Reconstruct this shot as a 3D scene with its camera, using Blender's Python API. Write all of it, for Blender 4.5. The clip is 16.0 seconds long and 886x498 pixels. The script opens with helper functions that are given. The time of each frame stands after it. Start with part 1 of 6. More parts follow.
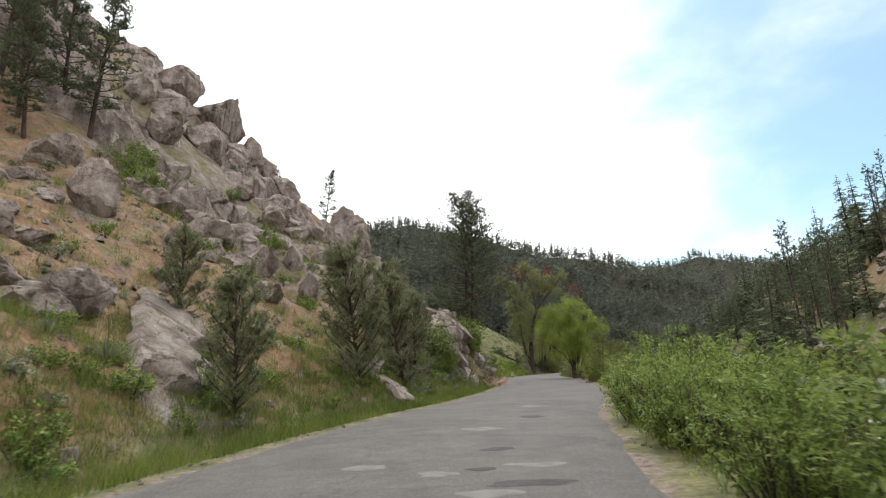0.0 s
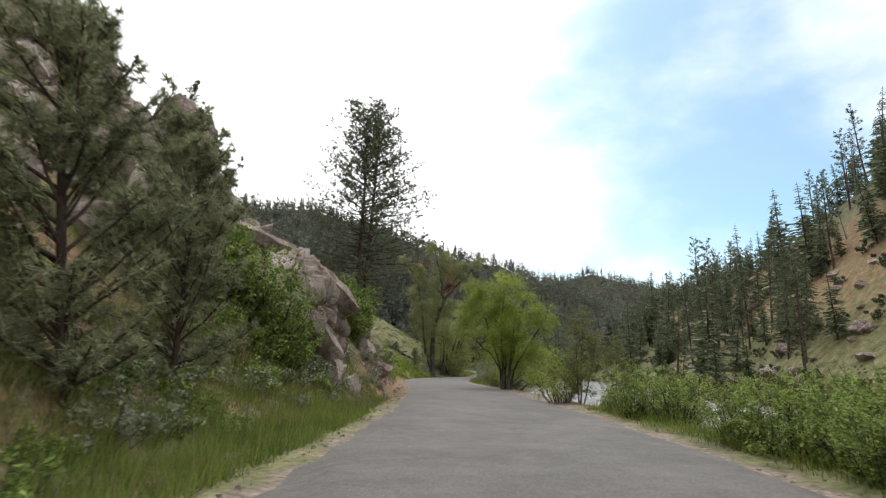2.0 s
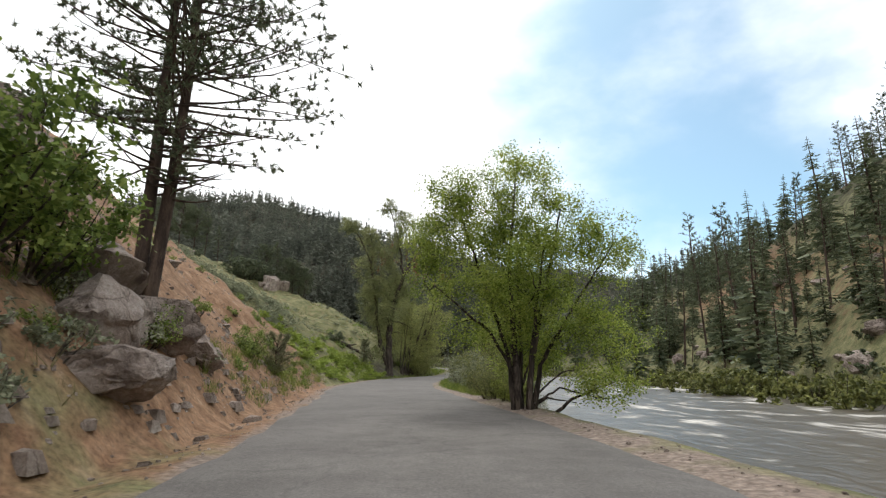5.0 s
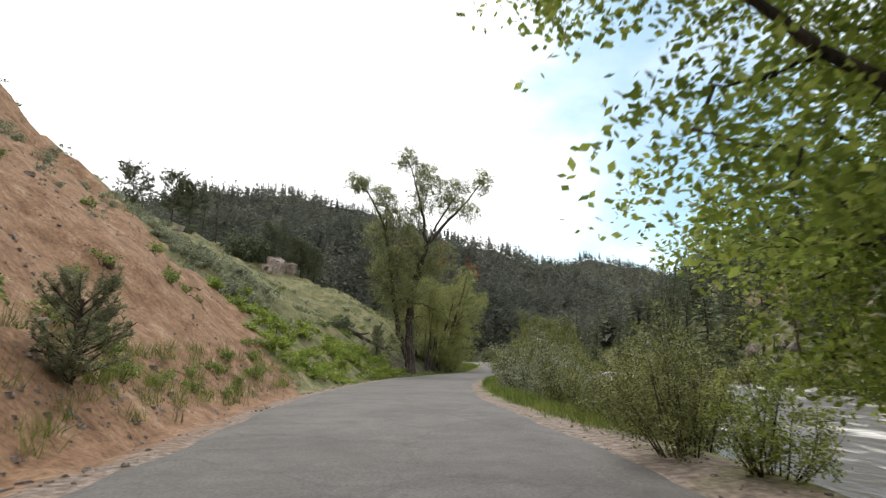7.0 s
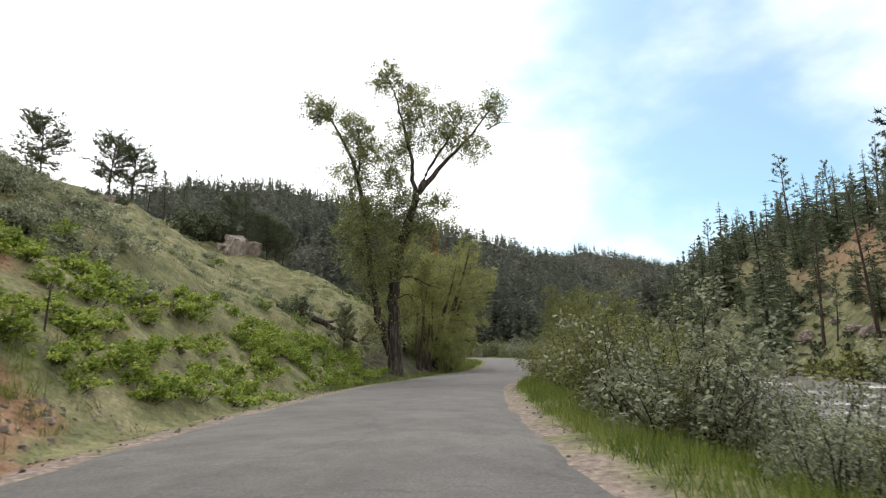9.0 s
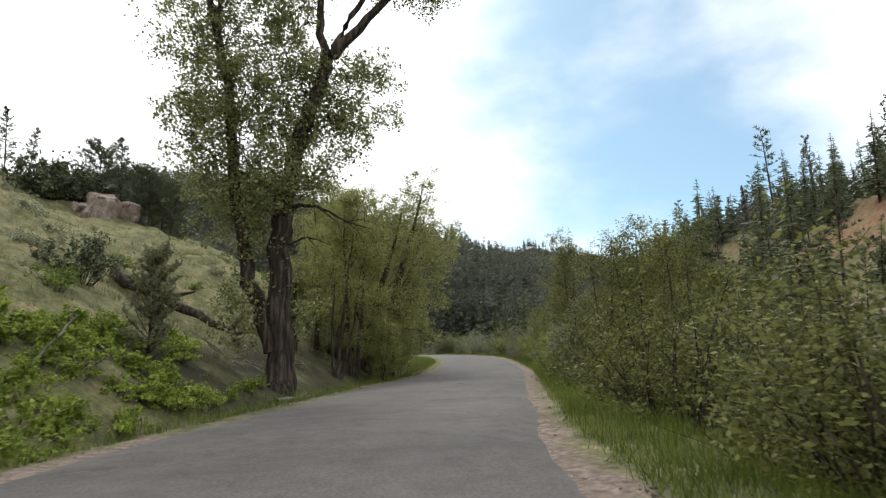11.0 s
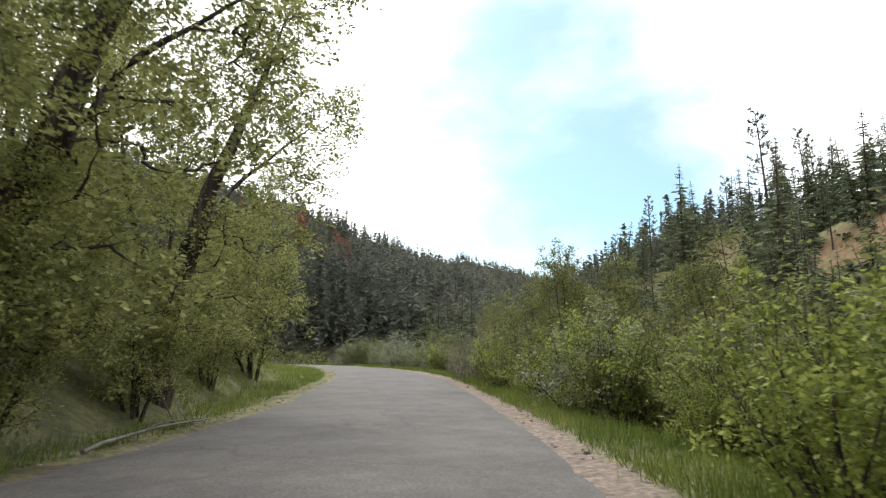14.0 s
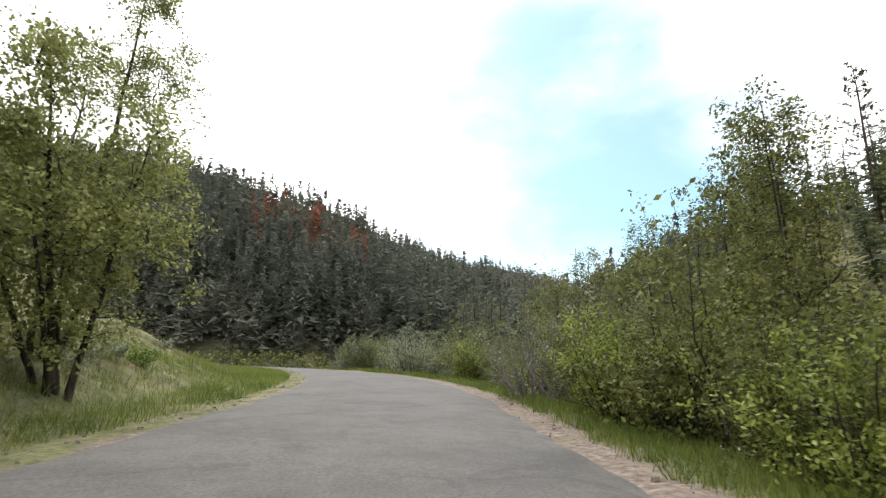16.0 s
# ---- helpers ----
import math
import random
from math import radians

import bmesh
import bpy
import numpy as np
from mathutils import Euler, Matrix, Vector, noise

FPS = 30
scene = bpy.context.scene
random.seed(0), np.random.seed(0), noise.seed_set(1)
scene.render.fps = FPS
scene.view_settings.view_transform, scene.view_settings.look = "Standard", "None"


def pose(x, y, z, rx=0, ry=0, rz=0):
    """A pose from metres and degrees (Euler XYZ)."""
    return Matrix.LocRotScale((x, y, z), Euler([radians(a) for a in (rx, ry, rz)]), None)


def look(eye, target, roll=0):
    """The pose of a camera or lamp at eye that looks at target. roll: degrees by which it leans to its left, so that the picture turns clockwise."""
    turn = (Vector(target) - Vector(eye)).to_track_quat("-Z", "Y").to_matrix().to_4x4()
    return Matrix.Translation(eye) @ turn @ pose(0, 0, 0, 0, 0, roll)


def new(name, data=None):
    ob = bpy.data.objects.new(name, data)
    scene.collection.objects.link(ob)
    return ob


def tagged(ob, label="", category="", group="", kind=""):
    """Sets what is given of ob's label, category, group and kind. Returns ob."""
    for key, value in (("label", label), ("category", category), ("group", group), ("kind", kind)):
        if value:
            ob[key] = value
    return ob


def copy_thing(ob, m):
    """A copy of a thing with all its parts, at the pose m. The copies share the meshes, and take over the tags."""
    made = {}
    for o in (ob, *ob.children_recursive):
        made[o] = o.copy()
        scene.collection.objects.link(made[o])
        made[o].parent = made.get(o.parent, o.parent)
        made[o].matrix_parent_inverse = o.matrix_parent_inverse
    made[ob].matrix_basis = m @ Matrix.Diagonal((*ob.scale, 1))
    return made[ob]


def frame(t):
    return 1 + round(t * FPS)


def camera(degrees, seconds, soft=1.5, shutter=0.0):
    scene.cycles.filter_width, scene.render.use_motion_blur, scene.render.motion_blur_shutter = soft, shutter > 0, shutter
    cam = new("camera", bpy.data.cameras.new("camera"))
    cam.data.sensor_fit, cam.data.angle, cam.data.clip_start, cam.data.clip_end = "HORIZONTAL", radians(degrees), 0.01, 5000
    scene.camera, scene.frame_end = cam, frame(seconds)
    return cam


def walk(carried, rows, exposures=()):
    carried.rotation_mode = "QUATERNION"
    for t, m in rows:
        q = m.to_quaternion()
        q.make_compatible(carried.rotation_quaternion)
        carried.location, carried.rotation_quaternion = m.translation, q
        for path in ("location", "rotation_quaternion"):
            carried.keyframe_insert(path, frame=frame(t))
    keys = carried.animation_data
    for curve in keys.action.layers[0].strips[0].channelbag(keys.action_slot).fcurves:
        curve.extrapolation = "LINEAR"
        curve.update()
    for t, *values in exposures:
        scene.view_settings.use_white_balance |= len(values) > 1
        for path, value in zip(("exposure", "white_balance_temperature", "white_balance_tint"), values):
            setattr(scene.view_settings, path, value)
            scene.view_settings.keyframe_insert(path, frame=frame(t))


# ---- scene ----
cam = camera(75.31, 16.0, soft=1.25, shutter=0.12)
# seconds, eye x y z, heading, pitch, lean to the left
ROWS = [
    (0.0, -0.000, -0.000, 1.341, -1.76, 12.07, -2.61),
    (0.5, 0.078, 5.539, 1.352, -2.74, 11.74, -1.40),
    (1.0, 0.348, 11.045, 1.338, -4.86, 11.52, -0.40),
    (1.5, 1.010, 16.411, 1.350, -8.03, 11.69, 0.73),
    (2.0, 1.992, 21.588, 1.353, -11.65, 11.83, 1.78),
    (2.5, 3.206, 26.502, 1.351, -14.96, 11.99, 1.64),
    (3.0, 4.437, 31.063, 1.352, -16.70, 12.02, 1.59),
    (3.2, 4.936, 32.835, 1.354, -16.92, 12.05, 1.74),
    (5.3, 8.914, 48.668, 1.360, -14.50, 11.47, 0.35),
    (5.5, 9.299, 50.361, 1.350, -14.13, 11.34, 0.43),
    (6.0, 10.208, 54.618, 1.360, -13.22, 11.29, 0.38),
    (6.5, 11.084, 58.859, 1.352, -12.82, 11.03, 0.24),
    (7.0, 11.917, 63.087, 1.339, -12.37, 11.08, 0.18),
    (7.5, 12.727, 67.266, 1.347, -11.99, 10.94, 0.26),
    (8.0, 13.537, 71.433, 1.340, -12.01, 10.90, 0.19),
    (8.2, 13.874, 73.102, 1.349, -12.02, 10.84, 0.10),
    (10.3, 18.433, 92.576, 1.354, -16.05, 10.56, -2.23),
    (10.5, 18.972, 94.429, 1.355, -16.62, 10.59, -1.98),
    (11.0, 20.384, 99.034, 1.354, -18.25, 10.30, -1.64),
    (11.5, 21.907, 103.569, 1.348, -19.80, 10.32, -1.03),
    (12.0, 23.507, 108.036, 1.347, -21.59, 10.62, -0.42),
    (12.5, 25.254, 112.426, 1.350, -23.31, 10.91, 0.29),
    (13.0, 27.156, 116.745, 1.356, -24.84, 11.01, -0.11),
    (13.5, 29.096, 120.974, 1.350, -25.41, 11.28, 0.10),
    (14.0, 30.989, 125.075, 1.352, -25.07, 11.46, 0.78),
    (14.5, 32.761, 129.033, 1.350, -24.41, 11.58, 1.64),
    (15.0, 34.480, 132.971, 1.350, -23.85, 11.64, 2.22),
    (15.5, 36.125, 136.865, 1.348, -23.30, 11.84, 1.96),
    (16.0, 37.731, 140.756, 1.346, -22.71, 11.98, 1.66),
]


def driven(x, y, z, yaw, pitch, lean):
    a, b = radians(yaw), radians(pitch)
    eye = Vector((x, y, z))
    return look(eye, eye + Vector((-math.sin(a) * math.cos(b), math.cos(a) * math.cos(b), math.sin(b))), lean)


walk(cam, [(t, driven(*row)) for t, *row in ROWS], [(0.0, 0.0), (5.5, -0.1), (8.0, 0.05), (11.0, -0.15), (12.5, 0.06), (13.2, 0.22), (16.0, 0.3)])

# ---------------------------------------------------------------- light
SUN_AZ, SUN_EL = radians(8.0), radians(52.0)
world = bpy.data.worlds.new("sky")
scene.world = world
world.use_nodes = True
wn, wl = world.node_tree.nodes, world.node_tree.links
wn.clear()
w_out, w_bg = wn.new("ShaderNodeOutputWorld"), wn.new("ShaderNodeBackground")
w_sky = wn.new("ShaderNodeTexSky")
w_sky.sky_type, w_sky.sun_disc = "NISHITA", False
w_sky.sun_elevation, w_sky.sun_rotation = SUN_EL, SUN_AZ
w_dim = wn.new("ShaderNodeVectorMath")
w_dim.operation = "SCALE"
w_dim.inputs["Scale"].default_value = 0.12
wl.new(w_sky.outputs[0], w_dim.inputs[0])
w_co = wn.new("ShaderNodeTexCoord")
w_map = wn.new("ShaderNodeMapping")
w_map.inputs["Scale"].default_value = (1.0, 1.0, 1.7)
wl.new(w_co.outputs["Generated"], w_map.inputs["Vector"])
w_noise = wn.new("ShaderNodeTexNoise")
w_noise.inputs["Scale"].default_value = 3.0
w_noise.inputs["Detail"].default_value = 6.0
w_noise.inputs["Roughness"].default_value = 0.5
wl.new(w_map.outputs[0], w_noise.inputs["Vector"])
# the break in the cloud lies to the north-east, over the right-hand ridge
w_dot = wn.new("ShaderNodeVectorMath")
w_dot.operation = "DOT_PRODUCT"
GAP_AZ, GAP_EL = radians(39.0), radians(19.0)
w_dot.inputs[1].default_value = (math.sin(GAP_AZ) * math.cos(GAP_EL), math.cos(GAP_AZ) * math.cos(GAP_EL), math.sin(GAP_EL))
w_nrm = wn.new("ShaderNodeVectorMath")
w_nrm.operation = "NORMALIZE"
wl.new(w_co.outputs["Generated"], w_nrm.inputs[0])
wl.new(w_nrm.outputs[0], w_dot.inputs[0])
w_near = wn.new("ShaderNodeMapRange")
w_near.inputs["From Min"].default_value, w_near.inputs["From Max"].default_value = 0.90, 0.995
w_near.inputs["To Min"].default_value, w_near.inputs["To Max"].default_value = 0.0, 0.50
wl.new(w_dot.outputs["Value"], w_near.inputs["Value"])
w_add = wn.new("ShaderNodeMath")
wl.new(w_noise.outputs["Fac"], w_add.inputs[0])
wl.new(w_near.outputs[0], w_add.inputs[1])
w_fac = wn.new("ShaderNodeMapRange")
w_fac.interpolation_type = "SMOOTHSTEP"
w_fac.inputs["From Min"].default_value, w_fac.inputs["From Max"].default_value = 0.56, 1.02
w_fac.inputs["To Min"].default_value, w_fac.inputs["To Max"].default_value = 0.0, 0.88
wl.new(w_add.outputs[0], w_fac.inputs["Value"])
w_mix = wn.new("ShaderNodeMix")
w_mix.data_type = "RGBA"
w_mix.inputs["A"].default_value = (1.62, 1.64, 1.66, 1)
wl.new(w_fac.outputs[0], w_mix.inputs["Factor"])
w_blue = wn.new("ShaderNodeVectorMath")
w_blue.operation = "MULTIPLY"
w_blue.inputs[1].default_value = (0.84, 1.2, 1.22)
wl.new(w_dim.outputs[0], w_blue.inputs[0])
wl.new(w_blue.outputs[0], w_mix.inputs["B"])
wl.new(w_mix.outputs["Result"], w_bg.inputs["Color"])
w_bg.inputs["Strength"].default_value = 1.0
wl.new(w_bg.outputs[0], w_out.inputs[0])

sun = new("sun", bpy.data.lights.new("sun", "SUN"))
sun.data.energy, sun.data.angle, sun.data.color = 1.4, radians(14), (1.0, 0.96, 0.88)
sun.matrix_world = look((0, 0, 200), (0 - math.sin(SUN_AZ) * math.cos(SUN_EL), 0 - math.cos(SUN_AZ) * math.cos(SUN_EL), 200 - math.sin(SUN_EL)))

# ---------------------------------------------------------------- materials


def material(name, stops, scale=4.0, rough=0.9, bump=0.3, detail=6.0, fine=9.0, coords="Object", island=0.0, translucent=0.0, stretch=(1, 1, 1)):
    """Noise-coloured surface: stops are colours along a coarse noise, broken by a finer one."""
    m = bpy.data.materials.new(name)
    m.use_nodes = True
    n, l = m.node_tree.nodes, m.node_tree.links
    b = n["Principled BSDF"]
    co = n.new("ShaderNodeTexCoord")
    mp = n.new("ShaderNodeMapping")
    mp.inputs["Scale"].default_value = stretch
    l.new(co.outputs[coords], mp.inputs["Vector"])
    big, small = n.new("ShaderNodeTexNoise"), n.new("ShaderNodeTexNoise")
    big.inputs["Scale"].default_value, big.inputs["Detail"].default_value = scale, detail
    small.inputs["Scale"].default_value, small.inputs["Detail"].default_value = scale * fine, 4.0
    l.new(mp.outputs[0], big.inputs["Vector"])
    l.new(mp.outputs[0], small.inputs["Vector"])
    mix = n.new("ShaderNodeMath")
    mix.operation = "MULTIPLY_ADD"
    mix.inputs[1].default_value, mix.inputs[2].default_value = 0.35, -0.175
    l.new(small.outputs["Fac"], mix.inputs[0])
    add = n.new("ShaderNodeMath")
    l.new(big.outputs["Fac"], add.inputs[0])
    l.new(mix.outputs[0], add.inputs[1])
    last = add
    if island:
        geo = n.new("ShaderNodeNewGeometry")
        isl = n.new("ShaderNodeMath")
        isl.operation = "MULTIPLY_ADD"
        isl.inputs[1].default_value, isl.inputs[2].default_value = island, -island / 2
        l.new(geo.outputs["Random Per Island"], isl.inputs[0])
        last = n.new("ShaderNodeMath")
        l.new(add.outputs[0], last.inputs[0])
        l.new(isl.outputs[0], last.inputs[1])
    ramp = n.new("ShaderNodeValToRGB")
    e = ramp.color_ramp.elements
    while len(e) < len(stops):
        e.new(0.5)
    for k, c in enumerate(stops):
        e[k].position = 0.3 + 0.4 * k / max(1, len(stops) - 1)
        e[k].color = (*c, 1)
    l.new(last.outputs[0], ramp.inputs["Fac"])
    l.new(ramp.outputs["Color"], b.inputs["Base Color"])
    b.inputs["Roughness"].default_value = rough
    b.inputs["Specular IOR Level"].default_value = 0.25 if bump else 0.05 if rough > 0.9 else 0.2
    if bump:
        bp = n.new("ShaderNodeBump")
        bp.inputs["Strength"].default_value, bp.inputs["Distance"].default_value = bump, 0.05
        l.new(add.outputs[0], bp.inputs["Height"])
        l.new(bp.outputs[0], b.inputs["Normal"])
    if translucent:
        tr, ms = n.new("ShaderNodeBsdfTranslucent"), n.new("ShaderNodeMixShader")
        ms.inputs["Fac"].default_value = translucent
        l.new(ramp.outputs["Color"], tr.inputs["Color"])
        l.new(b.outputs[0], ms.inputs[1])
        l.new(tr.outputs[0], ms.inputs[2])
        l.new(ms.outputs[0], n["Material Output"].inputs["Surface"])
    return m


def asphalt_material():
    """Worn chip-seal: pale aggregate, darker patches and bleached wheel tracks, fine cracks."""
    m = bpy.data.materials.new("asphalt")
    m.use_nodes = True
    n, l = m.node_tree.nodes, m.node_tree.links
    b = n["Principled BSDF"]
    geo = n.new("ShaderNodeNewGeometry")

    def tex(scale, detail=6.0, rough=0.6):
        t = n.new("ShaderNodeTexNoise")
        t.inputs["Scale"].default_value, t.inputs["Detail"].default_value, t.inputs["Roughness"].default_value = scale, detail, rough
        l.new(geo.outputs["Position"], t.inputs["Vector"])
        return t.outputs["Fac"]

    def ramp(src, a, b_, lo, hi):
        r = n.new("ShaderNodeValToRGB")
        e = r.color_ramp.elements
        e[0].position, e[1].position = lo, hi
        e[0].color, e[1].color = (*a, 1), (*b_, 1)
        l.new(src, r.inputs["Fac"])
        return r.outputs["Color"]

    def mul(a, b_):
        x = n.new("ShaderNodeMix")
        x.data_type, x.blend_type = "RGBA", "MULTIPLY"
        x.inputs["Factor"].default_value = 1.0
        l.new(a, x.inputs["A"])
        l.new(b_, x.inputs["B"])
        return x.outputs["Result"]

    base = ramp(tex(0.35, 8), (0.106, 0.099, 0.094), (0.145, 0.136, 0.129), 0.35, 0.65)
    grain = ramp(tex(24, 4, 0.85), (0.5, 0.5, 0.5), (1.5, 1.48, 1.45), 0.3, 0.7)
    stain = ramp(tex(1.3, 9, 0.75), (0.74, 0.73, 0.725), (1.06, 1.06, 1.06), 0.3, 0.6)
    vor = n.new("ShaderNodeTexVoronoi")
    vor.feature = "DISTANCE_TO_EDGE"
    vor.inputs["Scale"].default_value = 0.22
    wob, ws = n.new("ShaderNodeTexNoise"), n.new("ShaderNodeVectorMath")
    wob.inputs["Scale"].default_value, wob.inputs["Detail"].default_value = 1.1, 6.0
    l.new(geo.outputs["Position"], wob.inputs["Vector"])
    ws.operation = "MULTIPLY_ADD"
    ws.inputs[1].default_value = (1.6, 1.6, 0)
    l.new(wob.outputs["Color"], ws.inputs[0])
    l.new(geo.outputs["Position"], ws.inputs[2])
    l.new(ws.outputs[0], vor.inputs["Vector"])
    crack = ramp(vor.outputs["Distance"], (0.82, 0.82, 0.82), (1, 1, 1), 0.002, 0.012)
    l.new(mul(mul(mul(base, grain), stain), crack), b.inputs["Base Color"])
    b.inputs["Roughness"].default_value = 0.82
    b.inputs["Specular IOR Level"].default_value = 0.3
    bp = n.new("ShaderNodeBump")
    bp.inputs["Strength"].default_value, bp.inputs["Distance"].default_value = 0.5, 0.01
    l.new(tex(60, 3, 0.8), bp.inputs["Height"])
    l.new(bp.outputs[0], b.inputs["Normal"])
    return m


def rock_material(name, stops):
    """Weathered jointed granite: mottled grain, dark water stains, cracks, lichen."""
    m = bpy.data.materials.new(name)
    m.use_nodes = True
    n, l = m.node_tree.nodes, m.node_tree.links
    b = n["Principled BSDF"]
    geo = n.new("ShaderNodeNewGeometry")
    co = geo.outputs["Position"]

    def tex(scale, detail=8.0, rough=0.65, stretch=None):
        t = n.new("ShaderNodeTexNoise")
        t.inputs["Scale"].default_value, t.inputs["Detail"].default_value, t.inputs["Roughness"].default_value = scale, detail, rough
        src = co
        if stretch:
            mp = n.new("ShaderNodeMapping")
            mp.inputs["Scale"].default_value = stretch
            l.new(co, mp.inputs["Vector"])
            src = mp.outputs[0]
        l.new(src, t.inputs["Vector"])
        return t.outputs["Fac"]

    def ramp(src, cols, lo, hi):
        r = n.new("ShaderNodeValToRGB")
        e = r.color_ramp.elements
        while len(e) < len(cols):
            e.new(0.5)
        for k, c in enumerate(cols):
            e[k].position, e[k].color = lo + (hi - lo) * k / (len(cols) - 1), (*c, 1)
        l.new(src, r.inputs["Fac"])
        return r.outputs["Color"]

    def mix(a, b_, kind="MULTIPLY", fac=1.0, src=None):
        x = n.new("ShaderNodeMix")
        x.data_type, x.blend_type = "RGBA", kind
        x.inputs["Factor"].default_value = fac
        if src:
            l.new(src, x.inputs["Factor"])
        l.new(a, x.inputs["A"])
        l.new(b_, x.inputs["B"])
        return x.outputs["Result"]

    base = ramp(tex(0.9, 10, 0.7), stops, 0.32, 0.68)
    streak = ramp(tex(1.0, 8, 0.7, (1, 1, 0.22)), [(0.5, 0.48, 0.47), (1.05, 1.05, 1.05)], 0.38, 0.54)
    grain = ramp(tex(14, 5, 0.8), [(0.7, 0.7, 0.7), (1.25, 1.25, 1.25)], 0.3, 0.7)
    vor = n.new("ShaderNodeTexVoronoi")
    vor.feature = "DISTANCE_TO_EDGE"
    vor.inputs["Scale"].default_value = 0.5
    wob, ws = n.new("ShaderNodeTexNoise"), n.new("ShaderNodeVectorMath")
    wob.inputs["Scale"].default_value, wob.inputs["Detail"].default_value = 1.0, 7.0
    l.new(co, wob.inputs["Vector"])
    ws.operation = "MULTIPLY_ADD"
    ws.inputs[1].default_value = (2.4, 2.4, 1.2)
    l.new(wob.outputs["Color"], ws.inputs[0])
    l.new(co, ws.inputs[2])
    l.new(ws.outputs[0], vor.inputs["Vector"])
    crack = ramp(vor.outputs["Distance"], [(0.6, 0.58, 0.57), (1, 1, 1)], 0.002, 0.02)
    lichen = n.new("ShaderNodeMapRange")
    lichen.inputs["From Min"].default_value, lichen.inputs["From Max"].default_value = 0.58, 0.7
    lichen.inputs["To Max"].default_value = 0.45
    l.new(tex(5, 8, 0.75), lichen.inputs["Value"])
    lc = n.new("ShaderNodeRGB")
    lc.outputs[0].default_value = (0.2, 0.2, 0.15, 1)
    c = mix(mix(mix(base, streak), grain), crack)
    c = mix(c, lc.outputs[0], "MIX", 0.3, lichen.outputs[0])
    l.new(c, b.inputs["Base Color"])
    b.inputs["Roughness"].default_value = 0.92
    b.inputs["Specular IOR Level"].default_value = 0.2
    h = n.new("ShaderNodeMath")
    h.operation = "MULTIPLY_ADD"
    l.new(tex(3.5, 10, 0.7), h.inputs[0])
    h.inputs[1].default_value = 1.0
    cl = n.new("ShaderNodeMapRange")
    cl.inputs["From Max"].default_value = 0.04
    cl.inputs["To Max"].default_value = 0.22
    l.new(vor.outputs["Distance"], cl.inputs["Value"])
    l.new(cl.outputs[0], h.inputs[2])
    bp = n.new("ShaderNodeBump")
    bp.inputs["Strength"].default_value, bp.inputs["Distance"].default_value = 1.0, 0.16
    l.new(h.outputs[0], bp.inputs["Height"])
    l.new(bp.outputs[0], b.inputs["Normal"])
    return m


M_ASPHALT = asphalt_material()
M_PATCH = material("asphalt_patch", [(0.16, 0.15, 0.142), (0.23, 0.215, 0.2)], 6, 0.85, 0.3)
M_TAR = material("worn_asphalt", [(0.05, 0.047, 0.045), (0.085, 0.08, 0.076)], 6, 0.85, 0.3)
M_ROCK = rock_material("granite", [(0.14, 0.11, 0.096), (0.28, 0.226, 0.196), (0.38, 0.32, 0.285), (0.46, 0.41, 0.38)])
M_PALE_ROCK = rock_material("pale_granite", [(0.16, 0.125, 0.105), (0.29, 0.235, 0.2), (0.38, 0.325, 0.285), (0.44, 0.395, 0.36)])
M_BARK = material("bark", [(0.013, 0.011, 0.009), (0.045, 0.036, 0.03), (0.13, 0.104, 0.086)], 8.0, 0.95, 1.0, fine=3.0, stretch=(1, 1, 0.13))
M_PINE_BARK = material("pine_bark", [(0.03, 0.022, 0.018), (0.07, 0.05, 0.04), (0.12, 0.085, 0.065)], 4.0, 0.95, 1.0, stretch=(1, 1, 0.3))
M_DEAD_WOOD = material("dead_wood", [(0.1, 0.085, 0.075), (0.18, 0.16, 0.145), (0.27, 0.245, 0.225)], 3.0, 0.9, 0.6, stretch=(1, 1, 0.2))
M_LEAF_BRIGHT = material("bright_leaves", [(0.14, 0.195, 0.037), (0.28, 0.36, 0.066), (0.445, 0.505, 0.118)], 0.6, 0.5, 0, island=0.5, translucent=0.5)
M_LEAF_YELLOW = material("yellow_green_leaves", [(0.135, 0.17, 0.038), (0.25, 0.3, 0.064), (0.39, 0.42, 0.11)], 0.6, 0.55, 0, island=0.5, translucent=0.4)
M_LEAF = material("green_leaves", [(0.088, 0.102, 0.036), (0.172, 0.186, 0.058), (0.28, 0.288, 0.1)], 0.6, 0.55, 0, island=0.5, translucent=0.4)
M_LEAF_GREY = material("sage_leaves", [(0.15, 0.166, 0.11), (0.245, 0.268, 0.175), (0.35, 0.37, 0.25)], 0.7, 0.65, 0, island=0.5, translucent=0.3)
M_LEAF_OLIVE = material("olive_leaves", [(0.16, 0.175, 0.066), (0.29, 0.31, 0.11), (0.43, 0.44, 0.165)], 0.6, 0.6, 0, island=0.5, translucent=0.4)
M_NEEDLE = material("pine_needles", [(0.06, 0.078, 0.046), (0.12, 0.145, 0.082), (0.19, 0.215, 0.125)], 0.8, 0.6, 0, island=0.5, translucent=0.2)
M_LEAF_COTTON = material("cottonwood_leaves", [(0.125, 0.145, 0.065), (0.24, 0.265, 0.115), (0.37, 0.385, 0.175)], 0.6, 0.6, 0, island=0.5, translucent=0.4)
M_NEEDLE_YOUNG = material("young_needles", [(0.135, 0.15, 0.085), (0.25, 0.265, 0.15), (0.36, 0.37, 0.22)], 0.8, 0.6, 0, island=0.5, translucent=0.25)
